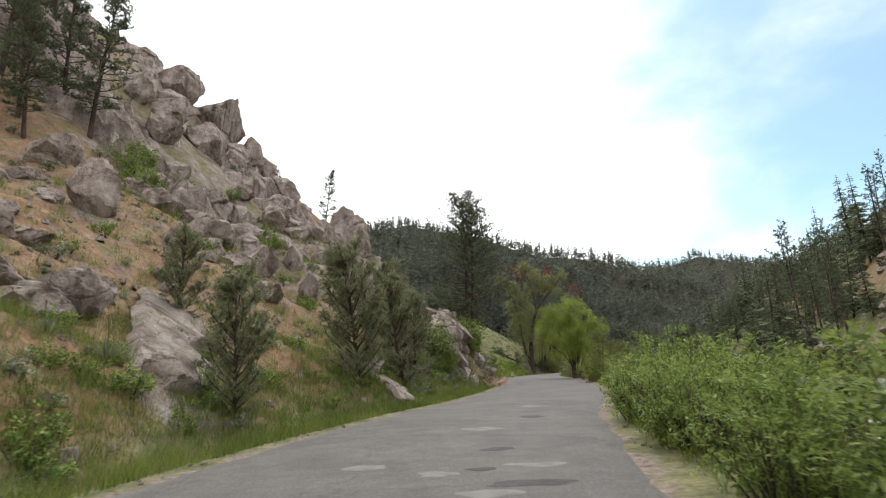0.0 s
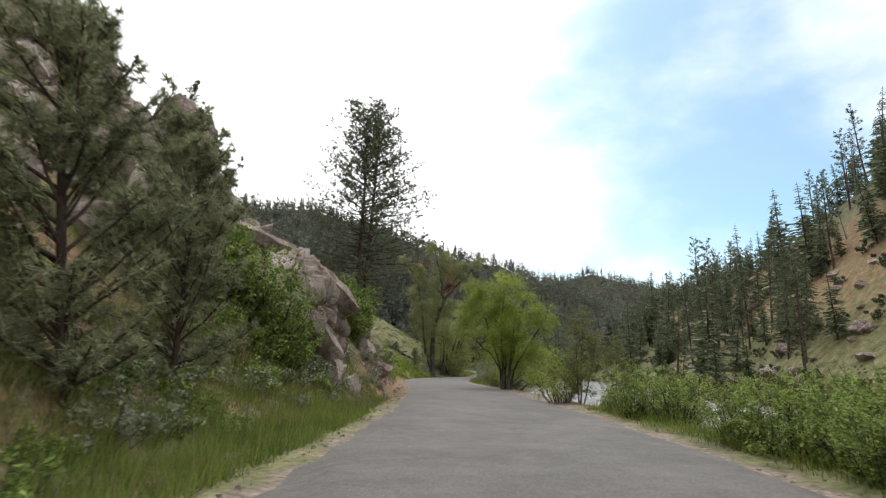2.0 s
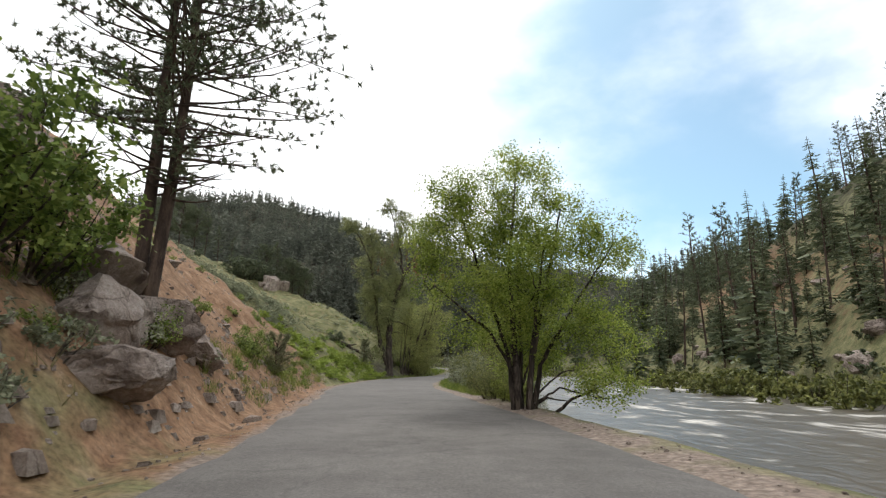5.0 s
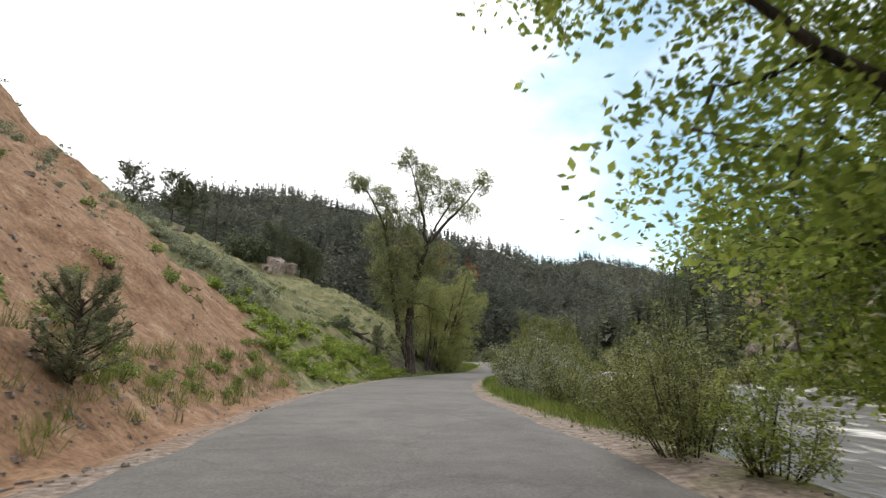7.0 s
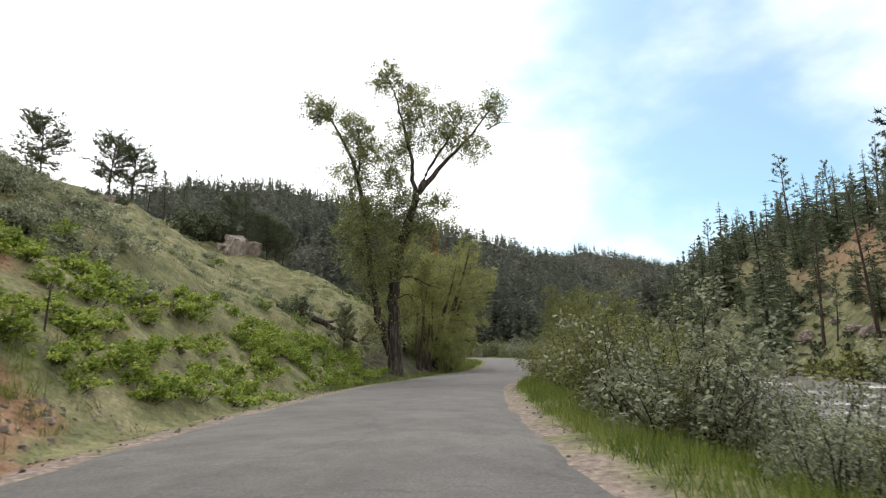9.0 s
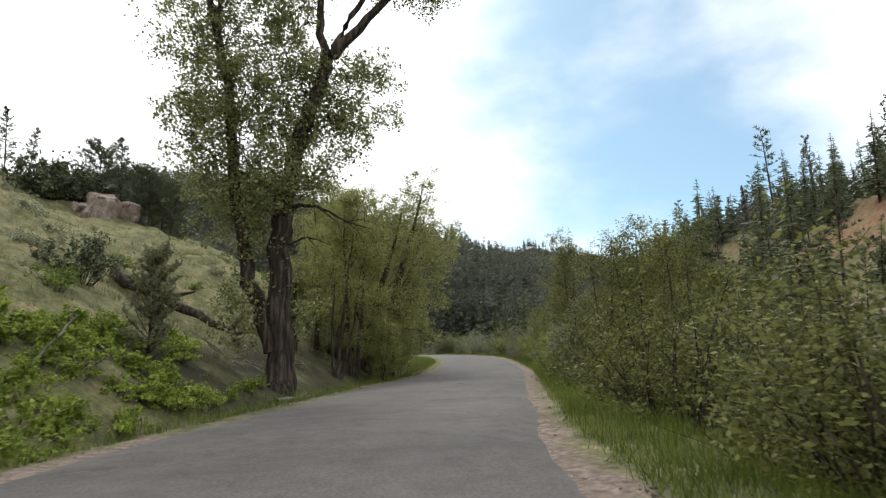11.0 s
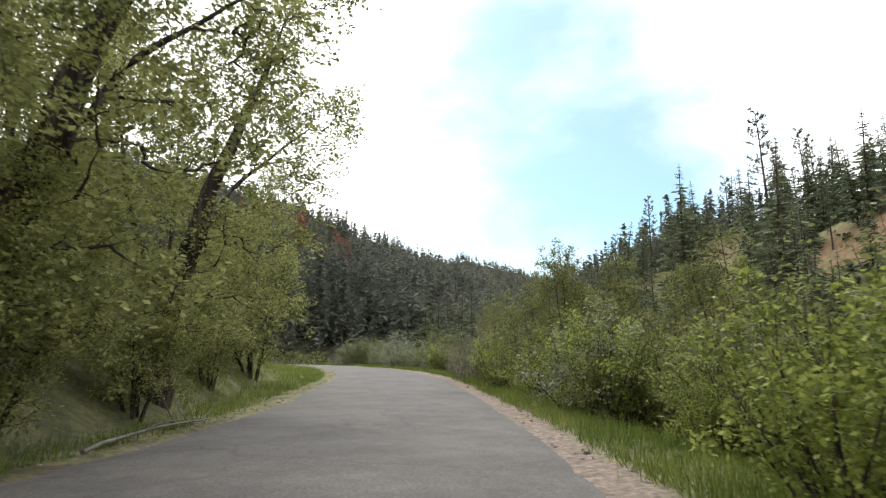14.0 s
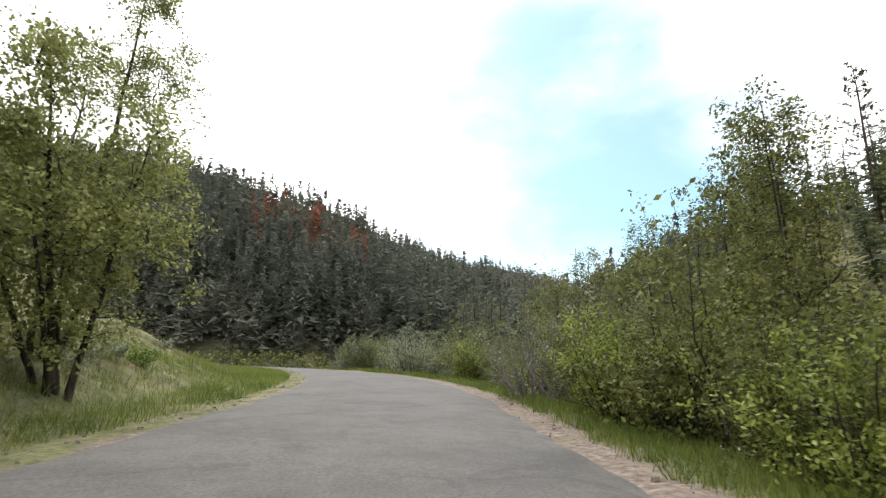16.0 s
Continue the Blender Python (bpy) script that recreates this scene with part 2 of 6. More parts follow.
M_LEAF_FRESH = material("fresh_leaves", [(0.1, 0.15, 0.036), (0.2, 0.275, 0.065), (0.325, 0.395, 0.11)], 0.6, 0.55, 0, island=0.5, translucent=0.4)
# far woods: distance haze is put into this paler, greyer needle colour
M_NEEDLE_HAZED = material("hazed_forest_needles", [(0.1, 0.112, 0.092), (0.15, 0.162, 0.13), (0.2, 0.206, 0.165)], 0.02, 0.95, 0, island=0.25, translucent=0.35)
M_RED_NEEDLE = material("dead_needles", [(0.2, 0.088, 0.056), (0.32, 0.14, 0.09)], 0.3, 0.95, 0, island=0.3, translucent=0.35)
M_GRASS = material("grass", [(0.075, 0.115, 0.022), (0.15, 0.2, 0.04), (0.25, 0.275, 0.072)], 0.35, 0.6, 0, island=0.5, translucent=0.35)
M_DRY_GRASS = material("dry_grass", [(0.11, 0.1, 0.046), (0.19, 0.168, 0.082), (0.29, 0.25, 0.14)], 0.35, 0.7, 0, island=0.5, translucent=0.3)


def ground_material():
    """Grass, red gravel soil and forest litter, laid out by the mesh's own soil attributes."""
    m = bpy.data.materials.new("ground")
    m.use_nodes = True
    n, l = m.node_tree.nodes, m.node_tree.links
    b = n["Principled BSDF"]
    co = n.new("ShaderNodeTexCoord")

    def noisy(scale, stops, detail=8.0, pos=(0.3, 0.7)):
        t, r = n.new("ShaderNodeTexNoise"), n.new("ShaderNodeValToRGB")
        t.inputs["Scale"].default_value, t.inputs["Detail"].default_value = scale, detail
        t.inputs["Roughness"].default_value = 0.65
        l.new(co.outputs["Object"], t.inputs["Vector"])
        e = r.color_ramp.elements
        while len(e) < len(stops):
            e.new(0.5)
        for k, c in enumerate(stops):
            e[k].position = pos[0] + (pos[1] - pos[0]) * k / (len(stops) - 1)
            e[k].color = (*c, 1)
        l.new(t.outputs["Fac"], r.inputs["Fac"])
        return r.outputs["Color"], t.outputs["Fac"]

    grass, g_f = noisy(0.9, [(0.07, 0.074, 0.038), (0.12, 0.125, 0.06), (0.185, 0.178, 0.09), (0.27, 0.236, 0.142)])
    soil, s_f = noisy(1.3, [(0.12, 0.068, 0.041), (0.2, 0.117, 0.07), (0.262, 0.162, 0.1), (0.33, 0.232, 0.16)])
    stone, t_f = noisy(1.1, [(0.08, 0.065, 0.058), (0.17, 0.138, 0.12), (0.25, 0.21, 0.185), (0.32, 0.28, 0.25)])
    gravel, v_f = noisy(6.0, [(0.13, 0.1, 0.084), (0.22, 0.175, 0.146), (0.32, 0.262, 0.222)])
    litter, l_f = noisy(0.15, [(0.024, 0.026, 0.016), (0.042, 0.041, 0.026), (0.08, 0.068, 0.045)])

    def masked(attr, a, c, spread=0.35):
        at, t, mr, mx = n.new("ShaderNodeAttribute"), n.new("ShaderNodeTexNoise"), n.new("ShaderNodeMapRange"), n.new("ShaderNodeMix")
        at.attribute_name = attr
        t.inputs["Scale"].default_value, t.inputs["Detail"].default_value = 0.8, 7.0
        l.new(co.outputs["Object"], t.inputs["Vector"])
        ad = n.new("ShaderNodeMath")
        l.new(at.outputs["Fac"], ad.inputs[0])
        l.new(t.outputs["Fac"], ad.inputs[1])
        mr.inputs["From Min"].default_value, mr.inputs["From Max"].default_value = 1.0 - spread / 2, 1.0 + spread / 2
        l.new(ad.outputs[0], mr.inputs["Value"])
        mx.data_type = "RGBA"
        l.new(mr.outputs[0], mx.inputs["Factor"])
        l.new(a, mx.inputs["A"])
        l.new(c, mx.inputs["B"])
        return mx.outputs["Result"]

    c = masked("soil", grass, soil)
    c = masked("bedrock", c, stone, 0.16)
    c = masked("gravel", c, gravel, 0.3)
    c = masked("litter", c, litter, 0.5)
    speck, _ = noisy(9.0, [(0.6, 0.6, 0.6), (1.0, 1.0, 1.0), (1.35, 1.33, 1.3)], 8.0, (0.32, 0.68))
    both = n.new("ShaderNodeMix")
    both.data_type, both.blend_type = "RGBA", "MULTIPLY"
    both.inputs["Factor"].default_value = 1.0
    l.new(c, both.inputs["A"])
    l.new(speck, both.inputs["B"])
    l.new(both.outputs["Result"], b.inputs["Base Color"])
    b.inputs["Roughness"].default_value = 0.95
    b.inputs["Specular IOR Level"].default_value = 0.15
    bp = n.new("ShaderNodeBump")
    bp.inputs["Strength"].default_value, bp.inputs["Distance"].default_value = 0.7, 0.15
    fine = n.new("ShaderNodeTexNoise")
    fine.inputs["Scale"].default_value, fine.inputs["Detail"].default_value = 3.0, 9.0
    l.new(co.outputs["Object"], fine.inputs["Vector"])
    l.new(fine.outputs["Fac"], bp.inputs["Height"])
    l.new(bp.outputs[0], b.inputs["Normal"])
    return m


M_GROUND = ground_material()


def water_material():
    m = bpy.data.materials.new("river_water")
    m.use_nodes = True
    n, l = m.node_tree.nodes, m.node_tree.links
    b = n["Principled BSDF"]
    co, mp = n.new("ShaderNodeTexCoord"), n.new("ShaderNodeMapping")
    mp.inputs["Rotation"].default_value = (0, 0, radians(15))
    mp.inputs["Scale"].default_value = (1.0, 0.45, 1.0)
    l.new(co.outputs["Object"], mp.inputs["Vector"])
    t = n.new("ShaderNodeTexNoise")
    t.inputs["Scale"].default_value, t.inputs["Detail"].default_value, t.inputs["Roughness"].default_value = 0.55, 8.0, 0.62
    l.new(mp.outputs[0], t.inputs["Vector"])
    r = n.new("ShaderNodeValToRGB")
    r.color_ramp.elements[0].position, r.color_ramp.elements[1].position = 0.54, 0.68
    r.color_ramp.elements[0].color, r.color_ramp.elements[1].color = (0.1, 0.084, 0.064, 1), (0.62, 0.6, 0.56, 1)
    l.new(t.outputs["Fac"], r.inputs["Fac"])
    l.new(r.outputs["Color"], b.inputs["Base Color"])
    q = n.new("ShaderNodeMapRange")
    q.inputs["From Min"].default_value, q.inputs["From Max"].default_value = 0.52, 0.66
    q.inputs["To Min"].default_value, q.inputs["To Max"].default_value = 0.3, 0.85
    l.new(t.outputs["Fac"], q.inputs["Value"])
    l.new(q.outputs[0], b.inputs["Roughness"])
    bp = n.new("ShaderNodeBump")
    bp.inputs["Strength"].default_value, bp.inputs["Distance"].default_value = 0.8, 0.25
    w = n.new("ShaderNodeTexNoise")
    w.inputs["Scale"].default_value, w.inputs["Detail"].default_value = 1.6, 6.0
    l.new(mp.outputs[0], w.inputs["Vector"])
    l.new(w.outputs["Fac"], bp.inputs["Height"])
    l.new(bp.outputs[0], b.inputs["Normal"])
    return m


M_WATER = water_material()

# ---------------------------------------------------------------- mesh helpers


class Geo:
    """Collects vertices and faces of one mesh."""

    def __init__(self):
        self.v, self.f, self.n = [], [], 0

    def add(self, verts, faces):
        verts = np.asarray(verts, float).reshape(-1, 3)
        self.v.append(verts)
        self.f.append((np.asarray(faces, int) + self.n).tolist())
        self.n += len(verts)

    def tube(self, path, radii, sides=6):
        path, radii = np.asarray(path, float), np.asarray(radii, float)
        along = np.gradient(path, axis=0)
        along /= np.linalg.norm(along, axis=1)[:, None] + 1e-9
        ref = np.where(np.abs(along[:, 2:3]) < 0.9, [[0, 0, 1.0]], [[1.0, 0, 0]])
        a = np.cross(along, ref)
        a /= np.linalg.norm(a, axis=1)[:, None] + 1e-9
        b = np.cross(along, a)
        th = np.arange(sides) * 2 * np.pi / sides
        ring = path[:, None] + radii[:, None, None] * (np.cos(th)[None, :, None] * a[:, None] + np.sin(th)[None, :, None] * b[:, None])
        k = np.arange(len(path) - 1)[:, None] * sides
        j, j2 = np.arange(sides)[None], (np.arange(sides)[None] + 1) % sides
        faces = np.stack([k + j, k + j2, k + sides + j2, k + sides + j], -1).reshape(-1, 4)
        self.add(ring.reshape(-1, 3), faces)

    def leaves(self, centres, size, rng, flat=0.35, long=1.6, vary=0.4, broad=False):
        """One small diamond-shaped, slightly folded leaf at each centre."""
        c = np.asarray(centres, float)
        n = len(c)
        if not n:
            return
        d = rng.normal(size=(n, 3)) * [1, 1, flat + 0.4]
        d /= np.linalg.norm(d, axis=1)[:, None]
        s = np.cross(d, rng.normal(size=(n, 3)) * [0.5, 0.5, 1])
        s /= np.linalg.norm(s, axis=1)[:, None] + 1e-9
        k = size * (1 + vary * rng.uniform(-1, 1, (n, 1)))
        if broad:
            v = np.stack([c - d * k * long * 0.5, c + s * k * 0.5, c + d * k * long * 0.5, c - s * k * 0.5], 1)
            self.add(v.reshape(-1, 3), np.arange(4 * n).reshape(-1, 4))
        else:
            v = np.stack([c - d * k * long * 0.5 - s * k * 0.5, c - d * k * long * 0.3 + s * k * 0.6, c + d * k * long * 0.6], 1)
            self.add(v.reshape(-1, 3), np.arange(3 * n).reshape(-1, 3))

    def needles(self, bases, ways, length, width, rng):
        """Thin triangles from bases along ways."""
        b, w = np.asarray(bases, float), np.asarray(ways, float)
        n = len(b)
        s = np.cross(w, rng.normal(size=(n, 3)))
        s *= width / 2 / (np.linalg.norm(s, axis=1)[:, None] + 1e-9)
        k = length * rng.uniform(0.7, 1.2, (n, 1))
        v = np.stack([b - s, b + s, b + w * k], 1)
        self.add(v.reshape(-1, 3), np.arange(3 * n).reshape(-1, 3))

    def mesh(self, name, mat, smooth=False):
        me = bpy.data.meshes.new(name)
        me.from_pydata(np.concatenate(self.v) if self.v else [], [], [f for fs in self.f for f in fs])
        me.materials.append(mat)
        if smooth:
            me.polygons.foreach_set("use_smooth", [True] * len(me.polygons))
        me.update()
        return me


def part(name, geo, mat, parent, label="", smooth=False):
    ob = new(name, geo.mesh(name, mat, smooth))
    ob.parent = parent
    return tagged(ob, label)


def unit(v):
    v = np.asarray(v, float)
    return v / (np.linalg.norm(v) + 1e-9)


# ---------------------------------------------------------------- the lie of the land
CENTRE = [(-3.6, -60), (-3.4, -30), (-2.6, -8), (-0.9, 7), (1.5, 18), (4.1, 26), (6.2, 34), (8.6, 45), (11.0, 58), (12.9, 71), (14.4, 83), (16.0, 91),
          (18.5, 100), (21.2, 108), (24.4, 115), (28.4, 123.5), (31.8, 130.5), (36.2, 140), (40.4, 151), (44.0, 161), (46.6, 172), (47.8, 185), (47.2, 198), (44.0, 211), (37.5, 222), (28, 231), (12, 238), (-20, 243), (-80, 246)]


def spline(points, step=0.5):
    p = np.array(points, float)
    q = np.vstack([2 * p[0] - p[1], p, 2 * p[-1] - p[-2]])
    out = []
    for i in range(1, len(q) - 2):
        n = max(2, int(np.linalg.norm(q[i + 1] - q[i]) / step))
        for t in np.linspace(0, 1, n, endpoint=False):
            a, b, c, d = q[i - 1], q[i], q[i + 1], q[i + 2]
            out.append(0.5 * (2 * b + (c - a) * t + (2 * a - 5 * b + 4 * c - d) * t * t + (3 * b - a - 3 * c + d) * t ** 3))
    return np.array(out + [p[-1]])


LINE = spline(CENTRE)
TANGENT = np.gradient(LINE, axis=0)
TANGENT /= np.linalg.norm(TANGENT, axis=1)[:, None]
LENGTH = np.concatenate([[0], np.cumsum(np.linalg.norm(np.diff(LINE, axis=0), axis=1))])


def road_frame(x, y):
    """Distance right of the road's middle, and the y of the nearest point of the middle."""
    x, y = np.atleast_1d(np.asarray(x, float)).ravel(), np.atleast_1d(np.asarray(y, float)).ravel()
    d, near = np.empty(len(x)), np.empty(len(x), int)
    coarse = LINE[::3]
    for a in range(0, len(x), 20000):
        e = slice(a, a + 20000)
        k = np.argmin((x[e, None] - coarse[None, :, 0]) ** 2 + (y[e, None] - coarse[None, :, 1]) ** 2, 1) * 3
        near[e] = np.minimum(k, len(LINE) - 1)
    dx, dy = x - LINE[near, 0], y - LINE[near, 1]
    side = np.sign(dx * TANGENT[near, 1] - dy * TANGENT[near, 0])
    perp = dx * TANGENT[near, 1] - dy * TANGENT[near, 0]
    d = np.where(np.hypot(dx, dy) < 30, perp, side * np.hypot(dx, dy))
    return d, LENGTH[near], LINE[near, 1]


def lattice(x, y, scale, seed):
    """Smooth value noise in -1..1."""
    x, y = x / scale + seed * 17.3, y / scale + seed * 9.7
    i, j = np.floor(x).astype(int), np.floor(y).astype(int)
    u, v = x - i, y - j
    u, v = u * u * (3 - 2 * u), v * v * (3 - 2 * v)

    def h(a, b):
        k = (a * 374761393 + b * 668265263 + seed * 974711) & 0x7FFFFFFF
        k = ((k ^ (k >> 13)) * 1274126177) & 0x7FFFFFFF
        return (k & 0xFFFF) / 32767.5 - 1

    return (h(i, j) * (1 - u) + h(i + 1, j) * u) * (1 - v) + (h(i, j + 1) * (1 - u) + h(i + 1, j + 1) * u) * v


def fractal(x, y, scale, seed, octaves=4, gain=0.5):
    t, a = 0, 1.0
    for k in range(octaves):
        t = t + a * lattice(x, y, scale / 2 ** k, seed + k)
        a *= gain
    return t


STATION = [-60, 0, 15, 30, 45, 56, 64, 75, 90, 102, 112, 130, 150, 175, 200, 240]
L_TOE = [1.5, 1.2, 1.4, 1.8, 1.3, 0.8, 0.8, 0.6, 0.7, 1.0, 0.9, 1.0, 2.5, 4.0, 5.0, 5.0]
L_SLOPE = [0.8, 0.82, 0.82, 0.8, 0.9, 1.25, 1.22, 0.92, 0.9, 0.8, 0.7, 0.66, 0.7, 0.62, 0.5, 0.4]
L_CAP = [50, 52, 54, 56, 50, 28, 28, 46, 54, 50, 44, 42, 34, 28, 40, 40]
# the rocky spur above the cut slope: x, y, height
SPUR = [(-70, 20, 54), (-45, 60, 47.5), (-28.5, 79, 36), (-23, 112, 29), (-25, 122, 27)]
SPUR_END = [(-25, 122, 27), (-30, 155, 33.5), (-48, 185, 34)]
HILL_CREST = [(-32, 160, 27), (-15, 172.5, 26.4), (-7, 173.5, 22.3), (0, 178, 18.6), (4, 186, 15.6), (12, 201, 12)]
R_BANK = [7, 7, 7, 6, 3.6, 2.6, 2.4, 5.0, 6, 6.5, 7, 8, 9, 14, 26, 30]
WATER_Z = -1.15
# far ridges: x, y, height of the crest; each falls away evenly to both sides
RIDGES = [
    (0.50, [(-420, 700, 110), (-200, 770, 122), (-136, 775, 146), (-111, 777, 201), (-73, 781, 204), (-31, 760, 197), (43, 751, 173), (122, 722, 148), (191, 697, 132), (255, 686, 108), (330, 720, 96)]),
    (0.42, [(-60, 470, 94), (30, 450, 77), (71, 485, 70), (126, 445, 43), (190, 470, 36), (230, 560, 46)]),
    (0.40, [(260, 900, 120), (420, 1090, 175), (549, 1130, 208), (600, 1125, 194), (660, 1130, 190), (800, 1180, 180), (1100, 1300, 230)]),
    (0.50, [(150, -80, 66), (140, 10, 62), (140, 70, 58), (145, 130, 50), (160, 190, 36), (200, 260, 30), (270, 370, 44), (380, 520, 66), (520, 700, 96), (700, 900, 140)]),
    (0.45, [(-300, -300, 120), (-160, -100, 95), (-110, 0, 75), (-90, 60, 52), (-80, 120, 30), (-85, 200, 26), (-120, 320, 45), (-260, 420, 80)]),
    (0.40, [(-200, -600, 150), (200, -650, 150), (600, -400, 140), (700, 100, 150), (800, 500, 150)]),
]


def ridge_height(x, y, ridges, round_off=12.0):
    h = np.full(x.shape, -50.0)
    for slope, pts in ridges:
        for a, b in zip(pts[:-1], pts[1:]):
            ax, ay, az = a
            bx, by, bz = b
            t = np.clip(((x - ax) * (bx - ax) + (y - ay) * (by - ay)) / ((bx - ax) ** 2 + (by - ay) ** 2), 0, 1)
            dist = np.hypot(x - ax - t * (bx - ax), y - ay - t * (by - ay))
            h = np.maximum(h, az + t * (bz - az) - slope * (np.sqrt(dist ** 2 + round_off ** 2) - round_off))
    return h


def climb(yc):
    """The road's gentle rise towards the bend."""
    return np.interp(yc, [-60, 136, 144, 153, 162, 172, 182, 194, 215], [0, 0, 0.09, 0.32, 0.56, 0.8, 0.98, 1.12, 1.2])


def land(x, y):
    """Height of the ground, and the soil weights (red soil, forest litter)."""
    shape = np.shape(x)
    x, y = np.atleast_1d(np.asarray(x, float)).ravel(), np.atleast_1d(np.asarray(y, float)).ravel()
    d, s, yc = road_frame(x, y)
    at = lambda table: np.interp(yc, STATION, table)
    left, right = -d - 3.7, d - 3.9
    # hillside on the uphill side
    cap = at(L_CAP)
    rise = np.maximum(left - at(L_TOE), 0)
    k = at(L_SLOPE)
    hill = cap * (1 - np.exp(-k * rise / cap)) - 0.12 * np.clip(left / 0.6, 0, 1)
    hill = np.maximum(hill, np.minimum(ridge_height(x, y, [(1.15, SPUR), (1.5, SPUR_END), (0.85, HILL_CREST)], 3.0), rise * 1.2))
    # a shallow saddle below the crest, where the pines and the pale block stand
    hill = hill - np.minimum(2.6 * np.exp(-((x - 6) / 9) ** 2 - ((y - 140) / 19) ** 2), 0.3 * rise)
    rough = np.clip(rise / 6, 0, 1)
    hill = hill + rough * (1.3 * fractal(x, y, 9, 3) + 0.25 * fractal(x, y, 1.8, 5))
    # river bank on the downhill side, bed, and far bank
    bank = at(R_BANK)
    bed = -2.3
    down = np.clip((right - 0.8) / bank, 0, 1)
    low = bed * down * down * (3 - 2 * down)
    far = np.clip((right - bank - 27 - 5 * lattice(x, y, 30, 8)) / 8, 0, 1)
    low = low + far * (3.4 + 0.26 * np.clip(right - bank - 36, 0, 22)) + 0.12 * fractal(x, y, 4, 7) * np.clip(right / 2, 0, 1)
    near = np.where(d < 0, hill, low)
    near = np.where((d > -3.4) & (d < 3.8), -0.05, near) + climb(yc) * np.where(d > 0, 1 - down, 1)
    ridges = ridge_height(x, y, RIDGES) + np.clip(np.hypot(x - 20, y - 70) / 300, 0, 1) * (9 * fractal(x, y, 120, 11) + 3 * fractal(x, y, 30, 13))
    w = np.clip((np.abs(d) - 42) / 30, 0, 1)
    h = np.maximum(near, near * (1 - w) + ridges * w)
    h = np.where(s > LENGTH[-1] - 3, np.maximum(ridges, 0), h)
    red = np.interp(yc, [-60, 0, 30, 44, 54, 60, 240], [0.56, 0.64, 0.6, 0.5, 0.55, 0.86, 0.86])
    red = red * np.clip(np.interp(yc, [38, 48, 76, 100], [0.35, 0.9, 1.0, 1.0]) + rise / 1.5, 0, 1)
    # the cut ends along a line that climbs away from the road; beyond it the hill is grassed
    edge = 90.5 + 0.66 * (-d - 5) + 1.2 * lattice(x, y, 3.5, 23)
    red = np.where(yc > 50, np.where(yc < edge, red, 0.26), red)
    wide = np.interp(yc, [0, 40, 50, 72, 84, 120, 150, 240], [0.2, 0.5, 1.5, 1.5, 0.7, 0.5, 1.3, 1.3])
    shoulder = np.clip(1.5 - (np.where(d > 0, d - 3.5, -d - 3.1)) / np.where(d > 0, wide, np.interp(yc, [60, 68, 105, 112], [0.5, 0.9, 0.9, 0.4])), 0, 1) * 0.68
    farbank = np.where(right > bank + 33, np.clip(1.3 - np.abs(right - bank - 47) / 14, 0, 1) * (np.interp(yc, [60, 100, 140, 165, 200], [0.5, 0.6, 0.58, 0.36, 0.36]) + 0.36 * lattice(x, y, 17, 29)), 0)
    red = np.maximum(np.where(d < 0, red, 0), farbank)
    bare = np.where(d < 0, np.interp(yc, [-20, 5, 30, 40, 66, 74], [0.2, 0.3, 0.4, 0.52, 0.55, 0.2]) * np.clip((rise - 2) / 5, 0, 1) + 0.10 * lattice(x, y, 6, 19), 0)
    litter = np.maximum(np.clip((np.hypot(x - 25, y - 80) - 130) / 90, 0, 1), np.clip((right - bank - 46) / 14, 0, 1) * np.interp(yc, [135, 165], [0.7, 1.15])) * 0.85
    # leaf litter under the cottonwoods; the trees' shade is put into this dark weight too
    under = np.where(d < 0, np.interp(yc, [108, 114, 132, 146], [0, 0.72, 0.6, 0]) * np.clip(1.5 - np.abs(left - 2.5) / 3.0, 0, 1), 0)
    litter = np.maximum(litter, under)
    return h.reshape(shape), red.reshape(shape), litter.reshape(shape), shoulder.reshape(shape), bare.reshape(shape)


def ground_z(x, y):
    return float(land(np.array([x]), np.array([y]))[0][0])


def steps(lo, hi, fine, grow, far_lo, far_hi):
    a = list(np.arange(lo, hi, fine))
    g, p = fine, hi
    while p < far_hi:
        a.append(p)
        g *= grow
        p += g
    g, p = fine, lo
    while p > far_lo:
        g *= grow
        p -= g
        a.insert(0, p)
    return np.array(a)


GX = steps(-12, 58, 0.6, 1.07, -2200, 2200)
GY = steps(-2, 185, 0.7, 1.065, -1800, 2600)
XX, YY = np.meshgrid(GX, GY)
ZZ, RED, LITTER, GRIT, BARE = land(XX, YY)


def ground():
    ny, nx = XX.shape
    v = np.stack([XX, YY, ZZ], -1).reshape(-1, 3)
    i = np.arange(ny * nx).reshape(ny, nx)
    f = np.stack([i[:-1, :-1], i[:-1, 1:], i[1:, 1:], i[1:, :-1]], -1).reshape(-1, 4)
    me = bpy.data.meshes.new("ground")
    me.from_pydata(v, [], f.tolist())
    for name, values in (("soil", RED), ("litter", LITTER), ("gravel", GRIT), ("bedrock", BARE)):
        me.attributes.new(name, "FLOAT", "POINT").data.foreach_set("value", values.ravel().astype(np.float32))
    me.materials.append(M_GROUND)
    me.polygons.foreach_set("use_smooth", [True] * len(me.polygons))
    me.update()
    tagged(new("ground", me), "grassy valley ground with red gravelly cut slopes", "ground", kind="structure")


ground()


